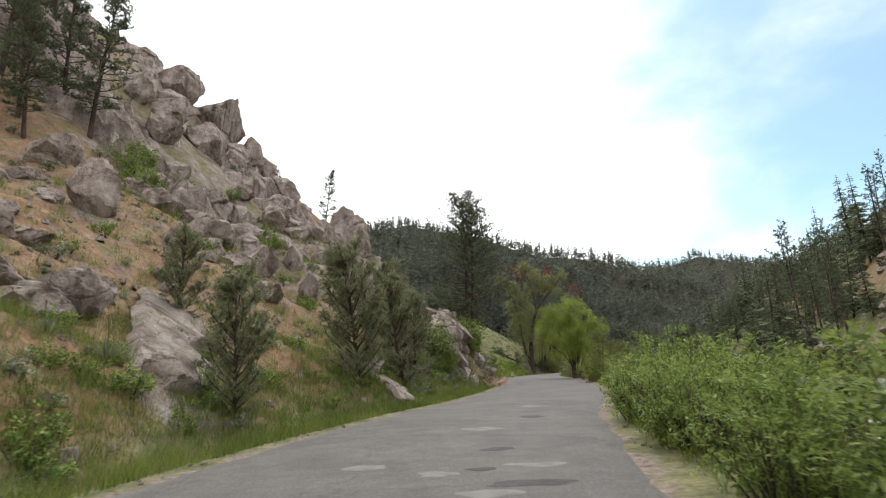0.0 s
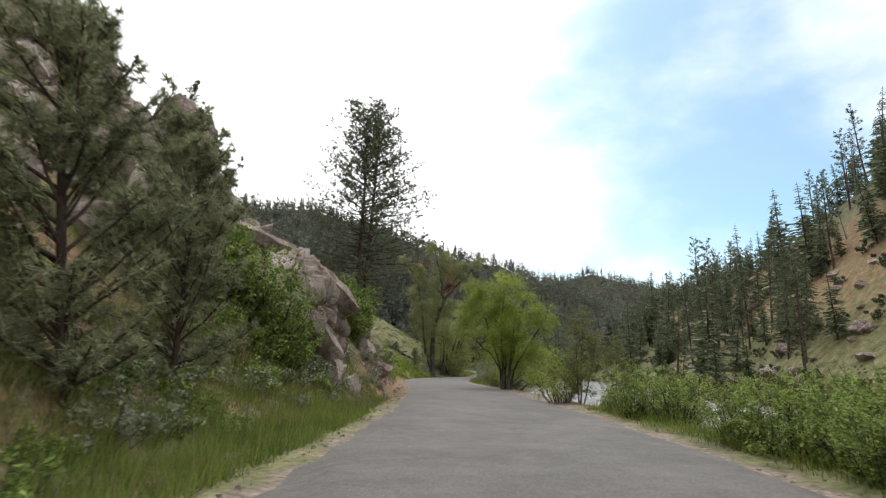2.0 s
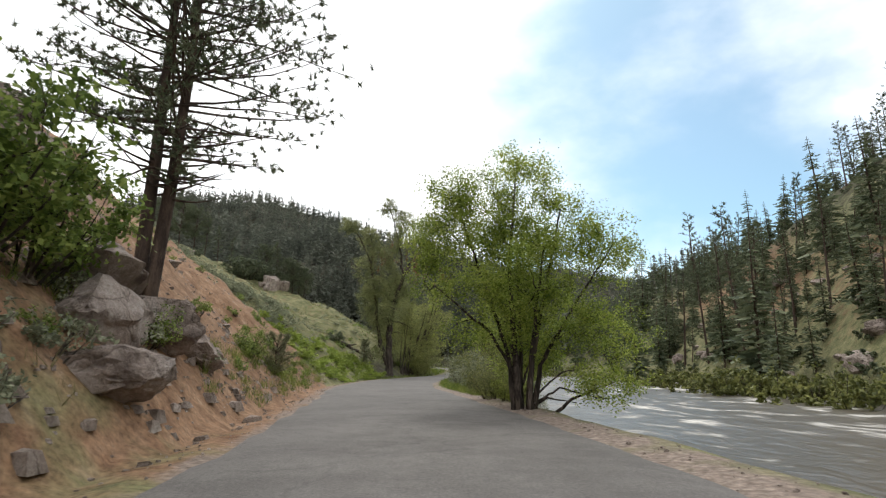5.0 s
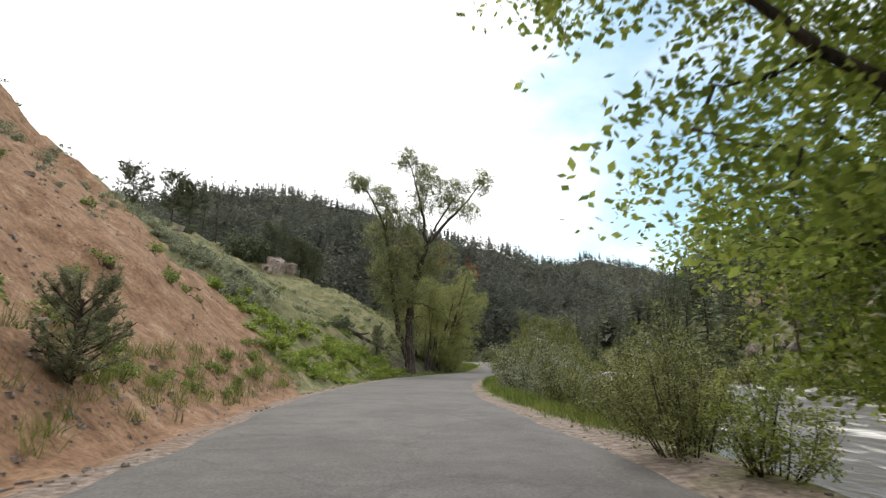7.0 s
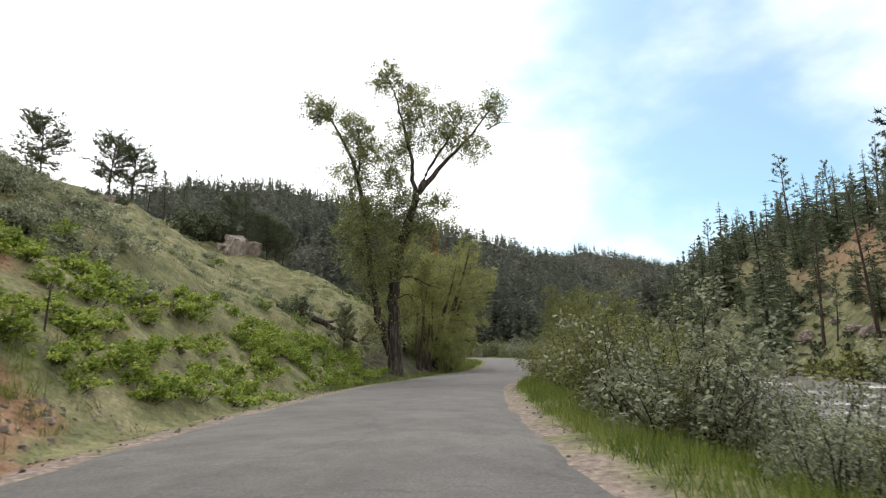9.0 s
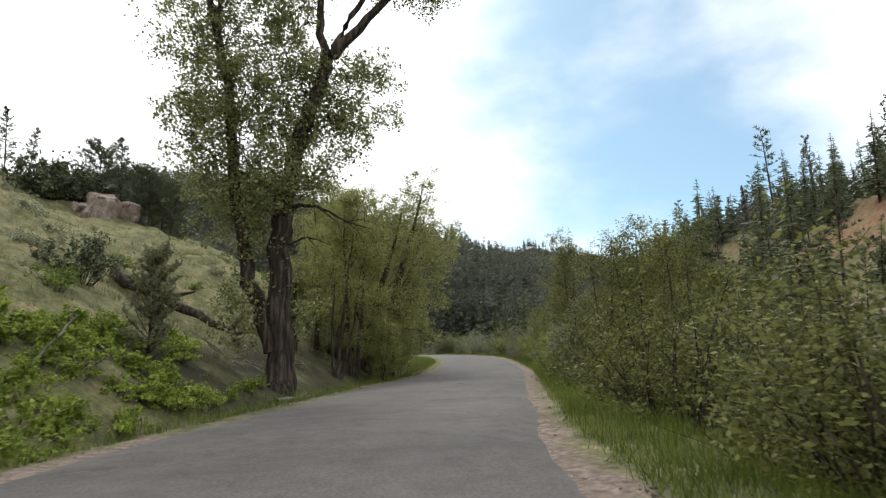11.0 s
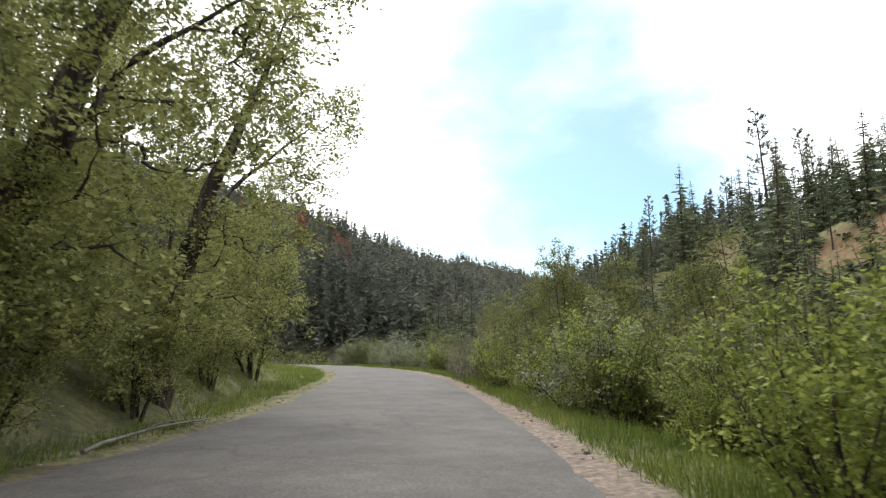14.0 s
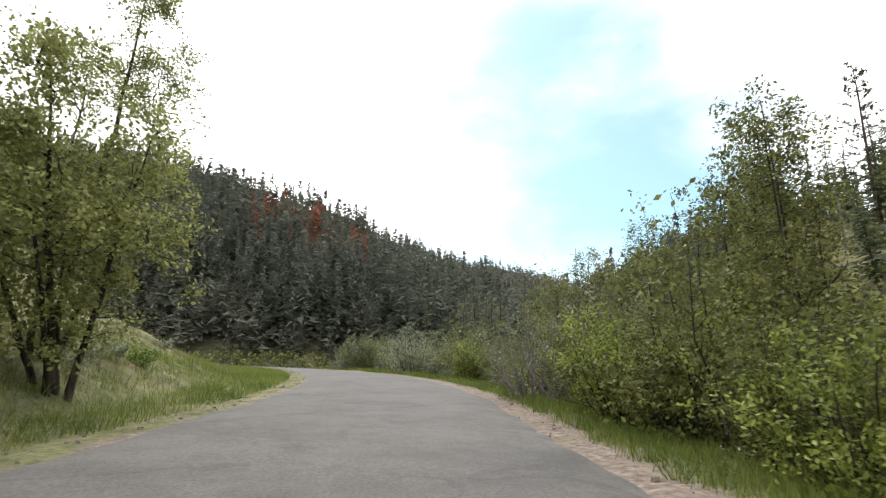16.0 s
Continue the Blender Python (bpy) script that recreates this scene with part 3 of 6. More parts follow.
def road():
    rng = np.random.default_rng(4)
    g = Geo()
    keep = LINE[(LENGTH > 5) & (LENGTH < LENGTH[-1] - 5)]
    tan = TANGENT[(LENGTH > 5) & (LENGTH < LENGTH[-1] - 5)]
    nrm = np.stack([tan[:, 1], -tan[:, 0]], 1)
    n = len(keep)
    across = np.linspace(-1, 1, 13)
    wob = 0.12 * fractal(keep[:, 0], keep[:, 1], 3.0, 21)
    wob2 = 0.12 * fractal(keep[:, 0], keep[:, 1], 3.0, 27)
    half_l, half_r = 3.45 + wob, 3.5 + wob2
    off = np.where(across[None] < 0, across[None] * half_l[:, None], across[None] * half_r[:, None])
    x = keep[:, :1] + nrm[:, :1] * off
    y = keep[:, 1:] + nrm[:, 1:] * off
    z = 0.02 + 0.03 * (1 - across[None] ** 2) + 0.004 * fractal(x.ravel(), y.ravel(), 2.5, 31).reshape(x.shape)
    z += climb(keep[:, 1:])
    z[:, 0] -= 0.07
    z[:, -1] -= 0.07
    i = np.arange(n * 13).reshape(n, 13)
    g.add(np.stack([x, y, z], -1), np.stack([i[:-1, :-1], i[:-1, 1:], i[1:, 1:], i[1:, :-1]], -1).reshape(-1, 4))
    tagged(new("road", g.mesh("road", M_ASPHALT, True)), "narrow worn grey asphalt road without lane markings", "road", kind="structure")


road()


def river():
    g = Geo()
    xs, ys = np.arange(2, 130, 1.1), np.arange(-60, 300, 1.1)
    x, y = np.meshgrid(xs, ys)
    z = WATER_Z + 0.10 * fractal(x.ravel(), y.ravel() * 0.6, 2.6, 41).reshape(x.shape) + 0.05 * fractal(x.ravel(), y.ravel(), 0.9, 43).reshape(x.shape)
    d, s, yc = road_frame(x.ravel(), y.ravel())
    ok = (d > 4).reshape(x.shape)
    i = np.arange(x.size).reshape(x.shape)
    q = ok[:-1, :-1] & ok[:-1, 1:] & ok[1:, 1:] & ok[1:, :-1]
    f = np.stack([i[:-1, :-1], i[:-1, 1:], i[1:, 1:], i[1:, :-1]], -1)[q]
    g.add(np.stack([x, y, z], -1), f)
    tagged(new("water", g.mesh("water", M_WATER, True)), "brown river in spate with white rapids", "river", kind="structure")


river()

# ---------------------------------------------------------------- plants: one of each kind is grown, then copied


def empty(name, label, category, group=""):
    return tagged(new(name), label, category, group)


def bend(p, way, length, segments, rng, wander, lift):
    """A wandering line of points from p along way."""
    pts, w = [np.array(p, float)], unit(way)
    for k in range(segments):
        w = unit(w + rng.normal(size=3) * wander + np.array([0, 0, lift]))
        pts.append(pts[-1] + w * length / segments)
    return np.array(pts), w


def clumped(centres, count, rng, wide, tight, flat=0.75):
    """Leaf places: small knots scattered round each centre, and leaves close round each knot."""
    c = np.asarray(centres, float)
    knots = max(1, int(count / 16))
    k = c[rng.integers(0, len(c), knots)] + np.clip(rng.normal(size=(knots, 3)), -1.7, 1.7) * wide * [1, 1, flat]
    w = rng.exponential(size=knots) + 0.25
    return k[rng.choice(knots, count, p=w / w.sum())] + np.clip(rng.normal(size=(count, 3)), -1.8, 1.8) * tight


def lobed_tree(name, label, seed, stems, lobes, leaf_mat, leaf, per, bark=M_BARK, wide=0.26, tight=0.13, category="tree", group="", twig=0.009, bare=0.0):
    """Deciduous tree: given stems, and boughs that grow out of them to fill the crown's lobes with sprays of leaves.

    stems: lists of (x, y, z, radius); lobes: (x, y, z, rx, ry, rz, sprays)."""
    rng = np.random.default_rng(seed)
    root = empty(name, label, category, group)
    wood, crown = Geo(), Geo()
    nodes, owner = [], []
    for s in stems:
        s = np.array(s, float)
        t = np.linspace(0, len(s) - 1, 5 * len(s))
        p = np.stack([np.interp(t, np.arange(len(s)), s[:, k]) for k in range(4)], 1)
        p[1:-1, :3] += rng.normal(size=(len(p) - 2, 3)) * np.minimum(0.05, p[1:-1, 3:] * 0.35)
        p[:, 3] *= 1 + 0.35 * np.exp(-np.maximum(p[:, 2], 0) / 0.5) * (s[0, 2] < 0)
        wood.tube(p[:, :3], p[:, 3], 11 if s[0, 3] > 0.25 else 7)
        nodes.extend(p[len(p) // 6:, :3])
        owner.extend([-1] * (len(p) - len(p) // 6))
    aims = []
    for x, y, z, rx, ry, rz, k in lobes:
        d = rng.normal(size=(k, 3))
        d /= np.linalg.norm(d, axis=1)[:, None]
        aims.append(np.array([x, y, z]) + d * rng.uniform(0.15, 1, (k, 1)) ** 0.45 * [rx, ry, rz])
    aims = np.concatenate(aims)
    base = np.array(nodes)
    aims = aims[np.argsort([np.min(np.linalg.norm(base - a, axis=1)) for a in aims])]
    store = np.zeros((len(base) + 4 * len(aims), 3))
    store[:len(base)] = base
    used, paths, load, parent = len(base), [], np.ones(len(aims)), []
    for i, a in enumerate(aims):
        q = store[:used]
        gap = np.linalg.norm(q - a, axis=1)
        j = int(np.argmin(gap + 0.9 * np.maximum(0, q[:, 2] - a[2] + 0.25 * gap)))
        s = q[j].copy()
        mid = (s + a) / 2 + rng.normal(size=3) * gap[j] * 0.08 - np.array([0, 0, 0.10 * gap[j]])
        t = np.linspace(0, 1, 5)[:, None]
        path = s * (1 - t) ** 2 + 2 * mid * t * (1 - t) + a * t * t
        path[1:4] += rng.normal(size=(3, 3)) * gap[j] * 0.025
        store[used:used + 4] = path[1:]
        used += 4
        owner.extend([i] * 4)
        paths.append(path)
        parent.append(owner[j])
    for i in range(len(aims) - 1, -1, -1):
        if parent[i] >= 0:
            load[parent[i]] += load[i]
    places = []
    for i, path in enumerate(paths):
        wood.tube(path, np.linspace(twig * (load[i] + 0.6) ** 0.55, twig * 0.4, 5), 5 if load[i] > 3 else 3)
        if rng.uniform() >= bare:
            places.append(path[3:])
    c = clumped(np.concatenate(places), per * len(aims), rng, wide, tight)
    crown.leaves(c, leaf, rng, broad=True)
    part("trunk", wood, bark, root, smooth=True)
    part("crown", crown, leaf_mat, root)
    return root


def pine(name, label, seed, height, reach, limbs, tufts, needle, mat=M_NEEDLE, low=0.25, trunk=0.22, taper=0.7, category="pine tree", group="", dead=0.0, twin=0.0, needles_per=11, width=0.018, rise=-0.12):
    """Ponderosa-like pine: straight trunk, limbs that dip and rise, needle tufts towards their ends."""
    rng = np.random.default_rng(seed)
    root = empty(name, label, category, group)
    wood, crown = Geo(), Geo()
    bases, ways = [], []
    for stem in range(2 if twin else 1):
        pts, _ = bend([twin * stem, 0, -0.4], [0.08 * stem * (1 if twin else 0), 0, 1], (height + 0.4) * (1 - 0.08 * stem), 12, rng, 0.015, 0.05)
        wood.tube(pts, np.linspace(trunk, 0.03, len(pts)), 9)
        for k in range(limbs):
            f = low + (1 - low) * (k + rng.uniform(0, 1)) / limbs
            i = min(int(f * 12), 11)
            p = pts[i] + (pts[i + 1] - pts[i]) * (f * 12 - i)
            g = (f - low) / (1 - low)
            ln = reach * (0.55 + 0.45 * math.sin(min(1, g * 2.2) * math.pi / 2)) * (1 - g ** 1.6 * taper) * rng.uniform(0.65, 1.1)
            a = rng.uniform(0, 2 * np.pi)
            if g < dead:
                ln *= 0.7
            limb, w = bend(p, [math.cos(a), math.sin(a), rise + 0.75 * g], ln, 5, rng, 0.1, 0.07)
            wood.tube(limb[::2] if needles_per < 8 else limb, np.linspace(0.035 * trunk / 0.22 + 0.012, 0.008, 3 if needles_per < 8 else 6), 3 if needles_per < 8 else 4)
            if g < dead and rng.uniform() < 0.7:
                continue
            for j in range(tufts):
                u = rng.uniform(0.3, 1.0) * 5
                i2 = min(int(u), 4)
                q = limb[i2] + (limb[i2 + 1] - limb[i2]) * (u - i2)
                side = rng.normal(size=3) * [1, 1, 0.45] + [0, 0, 0.25]
                q2 = q + unit(side + w * 0.8) * rng.uniform(0.1, 0.32) * reach * 0.35
                if rng.uniform() < 0.4 and needles_per > 7:
                    wood.tube(np.array([q, q2]), np.array([0.01, 0.006]), 3)
                d = rng.normal(size=(needles_per, 3)) + (unit(side) + [0, 0, 0.4]) * 0.9
                d /= np.linalg.norm(d, axis=1)[:, None]
                bases.append(np.repeat(q2[None], needles_per, 0) - d * needle * 0.25)
                ways.append(d)
    crown.needles(np.concatenate(bases), np.concatenate(ways), needle, width, rng)
    part("trunk", wood, M_PINE_BARK, root, smooth=True)
    part("crown", crown, mat, root)
    return root


def spruce(name, label, seed, height, reach, mat=M_NEEDLE, sprays=26, category="conifer", group="", gaps=0.15):
    """Narrow conifer with drooping sprays in uneven tiers."""
    rng = np.random.default_rng(seed)
    root = empty(name, label, category, group)
    wood, crown = Geo(), Geo()
    wood.tube(np.array([[0, 0, -0.5], [0, 0, height * 0.5], [0, 0, height]]), [0.2, 0.12, 0.02], 6)
    tiers = int(height * 2.4)
    for k in range(tiers):
        f = 0.1 + 0.9 * k / tiers
        if rng.uniform() < gaps:
            continue
        r = reach * (1 - f) ** 0.8 * rng.uniform(0.7, 1.15) + 0.15
        n = 7
        a0 = rng.uniform(0, 6.28)
        for j in range(n):
            if rng.uniform() < gaps:
                continue
            a = a0 + 6.283 * j / n + rng.uniform(-0.3, 0.3)
            rr = r * rng.uniform(0.6, 1.15)
            out = np.array([math.cos(a), math.sin(a), 0])
            side = np.array([-out[1], out[0], 0])
            z = f * height
            for b in range(4):
                u0 = rr * b / 4
                p = np.array([0, 0, z]) + out * u0 + [0, 0, -0.22 * u0]
                q = p + out * rr * 0.42 + side * rr * rng.uniform(-0.45, 0.45) + [0, 0, rng.uniform(-0.35, 0.12) * rr * 0.5]
                s = np.cross(q - p, rng.normal(size=3))
                s = unit(s) * rr * 0.1
                crown.add([p - s, p + s, q + s * 0.4, q - s * 0.4], [[0, 1, 2, 3]])
    part("trunk", wood, M_PINE_BARK, root, smooth=True)
    part("crown", crown, mat, root)
    return root


def shrub(name, label, seed, height, width, leaf_mat, leaf, count, stems=16, category="shrub", group="", upright=0.7, long=1.8, stem_mat=M_BARK, clump=0.13, twigs=5):
    """Many thin stems from one root, with leaves along their upper parts."""
    rng = np.random.default_rng(seed)
    root = empty(name, label, category, group)
    wood, crown, pts_all = Geo(), Geo(), []
    for k in range(stems):
        a = rng.uniform(0, 6.283)
        r = width / 2 * math.sqrt(rng.uniform(0, 1))
        h = height * rng.uniform(0.55, 1.08) * (1 - 0.35 * (2 * r / width) ** 2)
        way = np.array([math.cos(a) * r, math.sin(a) * r, h * upright + 0.2])
        pts, w = bend([math.cos(a) * r * 0.35, math.sin(a) * r * 0.35, -0.15], way, math.hypot(h, r * 0.65), 5, rng, 0.12, 0.06)
        wood.tube(pts[::2] if twigs < 4 else pts, np.linspace(0.012 + height * 0.006, 0.004, 3 if twigs < 4 else 6), 3)
        for j in range(twigs):
            f = rng.uniform(0.25, 1.0) * 5
            i = min(int(f), 4)
            q = pts[i] + (pts[i + 1] - pts[i]) * (f - i)
            tw, _ = bend(q, w + rng.normal(size=3) * 0.8, height * rng.uniform(0.12, 0.28), 3, rng, 0.2, 0.1)
            wood.tube(tw[::3], np.array([0.007, 0.003]), 3)
            pts_all.extend(tw)
        pts_all.extend(pts[1:])
    t = np.array(pts_all)
    t = t[t[:, 2] > height * 0.08]
    c = clumped(t, count, rng, clump * 0.9 * height ** 0.5, clump * 0.5 * height ** 0.5)
    c = c[c[:, 2] > 0.03]
    crown.leaves(c, leaf, rng, long=long, broad=True)
    part("branchwork", wood, stem_mat, root)
    part("foliage", crown, leaf_mat, root)
    return root


def set_at(ob, x, y, scale=1.0, turn=0.0, sink=0.05, tilt=(0, 0)):
    """Stand a thing on the ground."""
    m = pose(x, y, ground_z(x, y) - sink, tilt[0], tilt[1], turn) @ Matrix.Scale(scale, 4)
    ob.matrix_basis = m
    return ob


def plant(ob, places, used=False, sink=0.05, seed=1, squash=0.0, sway=3.0):
    """Set the first place with the thing itself and the others with copies. Places: x, y, scale."""
    rng = np.random.default_rng(seed)
    for k, (x, y, s) in enumerate(places):
        turn = rng.uniform(0, 360)
        m = pose(x, y, ground_z(x, y) - sink, rng.normal() * sway, rng.normal() * sway, turn) @ Matrix.Diagonal((s, s, s * (1 + squash * rng.uniform(-1, 1)), 1))
        if k == 0 and not used:
            ob.matrix_basis = m
        else:
            copy_thing(ob, Matrix.Identity(4)).matrix_basis = m


def joined(name, label, category, thing, places, seed):
    """Many far plants of one kind in one mesh."""
    rng = np.random.default_rng(seed)
    src = thing.children[-1].data
    co = np.empty(len(src.vertices) * 3, np.float32)
    src.vertices.foreach_get("co", co)
    co = co.reshape(-1, 3)
    faces = np.arange(len(co)).reshape(-1, 4)
    g = Geo()
    for x, y, w in places:
        a = rng.uniform(0, 6.283)
        turn = np.array([[math.cos(a), -math.sin(a), 0], [math.sin(a), math.cos(a), 0], [0, 0, 1]])
        g.add(co @ turn.T * w + [x, y, ground_z(x, y) - 0.05], faces)
    tagged(new(name, g.mesh(name, src.materials[0])), label, category, kind="stuff")


def along_road(y0, y1, step, d0, d1, s0, s1, seed, keep=None):
    """Loose places beside the road: d is metres right of its middle (left: minus)."""
    rng = np.random.default_rng(seed)
    out = []
    y = y0
    while y < y1:
        k = int(np.argmin(np.abs(LINE[:, 1] - y) + 1000 * (LENGTH > LENGTH[np.argmax(LINE[:, 1] > 199)])))
        d = d0 + (d1 - d0) * rng.uniform()
        x1, y1_ = LINE[k, 0] + TANGENT[k, 1] * d, LINE[k, 1] - TANGENT[k, 0] * d
        if keep is None or keep(x1, y1_):
            out.append((x1, y1_, rng.uniform(s0, s1)))
        y += step * rng.uniform(0.6, 1.4)
    return out


# --- tall pines above the road
tall = pine("ponderosa_pine", "tall twin-stemmed dark ponderosa pine on the red slope", 11, 19.5, 6.8, 130, 19, 0.4, low=0.2, trunk=0.24, dead=0.12, twin=0.35, needles_per=10, width=0.045, taper=0.75)
set_at(tall, 4.2, 64.0, 0.9, 0, 0.1, (3, 2))
roadside_pine = pine("young_pine", "young bushy grey-green pine beside the road", 12, 3.6, 1.75, 72, 22, 0.2, low=0.1, trunk=0.06, taper=0.55, group="young roadside pines", needles_per=17, width=0.015, mat=M_NEEDLE_YOUNG, rise=0.5)
plant(roadside_pine, [(-5.1, 15.5, 1.0), (-3.0, 25.2, 1.55), (-1.4, 30.6, 1.5), (-0.9, 34.5, 1.3), (-2.2, 39.3, 1.5), (17.5, 117.5, 0.8), (-9.5, 22, 0.9)], seed=3)
bushy = pine("young_pine", "small feathery pale green pine at the foot of the red cut", 17, 1.55, 1.3, 48, 20, 0.2, low=0.2, trunk=0.04, taper=0.35, group="young roadside pines", needles_per=13, width=0.011, mat=M_NEEDLE_YOUNG, rise=0.2)
set_at(bushy, 7.9, 74.2, 0.95, 70)
hill_pine = pine("hillside_pine", "dark ponderosa pine on the rocky hillside", 13, 11.0, 3.0, 90, 16, 0.34, low=0.2, trunk=0.2, group="pines on the rocky hillside", needles_per=9, width=0.04)
plant(hill_pine, [(-23.8, 39.2, 1.0), (-25.5, 34.4, 0.8), (-27, 41, 1.0), (-29, 37, 1.1), (-24, 33, 0.7), (-31, 45, 0.9), (1.5, 196, 1.1), (6.5, 193.5, 0.8), (8.2, 195, 0.75), (11, 198, 0.7)], seed=4)
slim_pine = pine("slim_pine", "slim open pine on the ridge against the sky", 14, 10.0, 1.9, 60, 11, 0.32, low=0.25, trunk=0.13, group="pines on the spur's ridge", needles_per=8, width=0.045)
plant(slim_pine, [(-16.0, 90.0, 1.1), (-26.0, 100.0, 0.85), (5.4, 170.6, 1.0), (-9.6, 174.5, 0.8), (-6.7, 172.4, 0.75), (-4.0, 171.6, 0.6)], seed=5)

crest_pine = pine("crest_pine", "round-topped dark pine on the crest of the spur", 15, 7.2, 3.5, 74, 24, 0.36, low=0.32, trunk=0.13, taper=0.35, group="pines on the spur's ridge", needles_per=9, width=0.05)
plant(crest_pine, [(-14.6, 150.8, 1.05), (-14.3, 171.6, 1.2), (-11.6, 173.2, 1.1), (8.8, 168.6, 0.85), (10.0, 169.0, 0.8), (7.4, 170.4, 0.95), (11.0, 168.4, 0.7), (3.0, 171.0, 1.0)], seed=25)

# --- the spreading tree on the river bank
bank_tree = lobed_tree("bank_tree", "multi-stemmed bright green riverside tree leaning over the bank", 21,
                       [[(-0.25, 0.1, -0.5, 0.17), (-0.28, 0.1, 2, 0.13), (-0.5, 0.2, 5, 0.075), (-0.2, 0.1, 9, 0.03)], [(0.1, -0.1, -0.5, 0.14), (0.25, -0.2, 2, 0.105), (0.9, -0.4, 5, 0.062), (1.4, -0.7, 7.8, 0.03)],
                        [(0.3, 0, -0.5, 0.13), (0.55, -0.3, 1.8, 0.085), (1.7, -1.0, 4, 0.055), (3.0, -1.8, 6.3, 0.025)], [(-0.3, 0.25, -0.5, 0.12), (-0.45, 0.35, 2, 0.09), (-1.4, 0.6, 5, 0.055), (-2.3, 0.9, 7.8, 0.025)],
                        [(0, 0.3, -0.5, 0.11), (0.1, 0.5, 2, 0.085), (0.3, 1.3, 6.5, 0.03)], [(0.05, -0.25, -0.5, 0.11), (0.1, -0.45, 2, 0.085), (0.3, -1.4, 6, 0.03)],
                        [(-0.3, 0.2, 1.4, 0.07), (-1.2, 0.6, 3.0, 0.055), (-3.3, 1.1, 4.8, 0.025)], [(0.3, -0.2, 0.3, 0.05), (1.2, -0.5, 0.9, 0.035), (2.6, -1.2, 0.5, 0.015)], [(0.3, -0.1, 0.2, 0.05), (1.0, 0.2, 0.5, 0.035), (2.3, 0.3, 0.3, 0.015)], [(0.4, -0.1, 0.6, 0.045), (1.5, -0.2, 1.5, 0.03), (3.0, -0.5, 1.7, 0.012)], [(0, 0.35, 0.5, 0.08), (0.2, 1.6, 2.0, 0.06), (0.4, 3.2, 3.8, 0.02)], [(0.1, 0.4, 1.0, 0.06), (0.9, 1.8, 1.6, 0.04), (1.6, 3.2, 1.8, 0.012)], [(0.5, -0.3, -0.5, 0.070), (1.4, -1.0, 0.5, 0.047), (2.9, -1.8, 1.2, 0.02)]],
                       [(0, 0, 8.7, 1.8, 1.9, 1.8, 62), (-1.9, 1.0, 7.3, 1.6, 1.6, 1.8, 54), (-2.7, 0.6, 8.5, 1.0, 1.0, 0.9, 24), (-3.4, 0.7, 6.4, 1.1, 1.0, 1.0, 26), (0, 0, 6.4, 1.6, 1.5, 1.5, 46), (0, 2.4, 4.6, 1.3, 1.1, 0.9, 15), (0.5, 3.5, 3.2, 1.6, 1.3, 0.8, 32), (1.3, 2.7, 1.8, 1.5, 1.3, 0.8, 30), (1.5, -0.6, 7.0, 1.6, 1.7, 1.8, 38), (2.9, -1.7, 6.1, 1.1, 1.2, 1.3, 30), (-2.9, 1.3, 5.0, 1.4, 1.2, 1.1, 28), (0, 1.6, 6.0, 2.4, 1.5, 2.0, 24),
                        (0.2, -1.6, 5.4, 1.9, 1.3, 1.7, 40), (2.6, -1.6, 3.1, 1.4, 1.4, 1.1, 38), (2.3, -1.8, 1.1, 1.4, 1.0, 0.6, 22), (-1.9, 1.1, 2.9, 0.8, 0.8, 0.6, 9), (1.8, 1.8, 4.0, 1.5, 1.5, 1.8, 28), (-1.2, -0.8, 4.4, 1.3, 1.1, 1.2, 16), (0, 0.2, 4.2, 2.0, 1.8, 1.2, 40), (0.4, -0.2, 2.9, 1.5, 1.4, 0.8, 18)],
                       M_LEAF_BRIGHT, 0.053, 200, wide=0.34, tight=0.13)
set_at(bank_tree, 16.2, 64.8, 0.89, 0, 0.1)
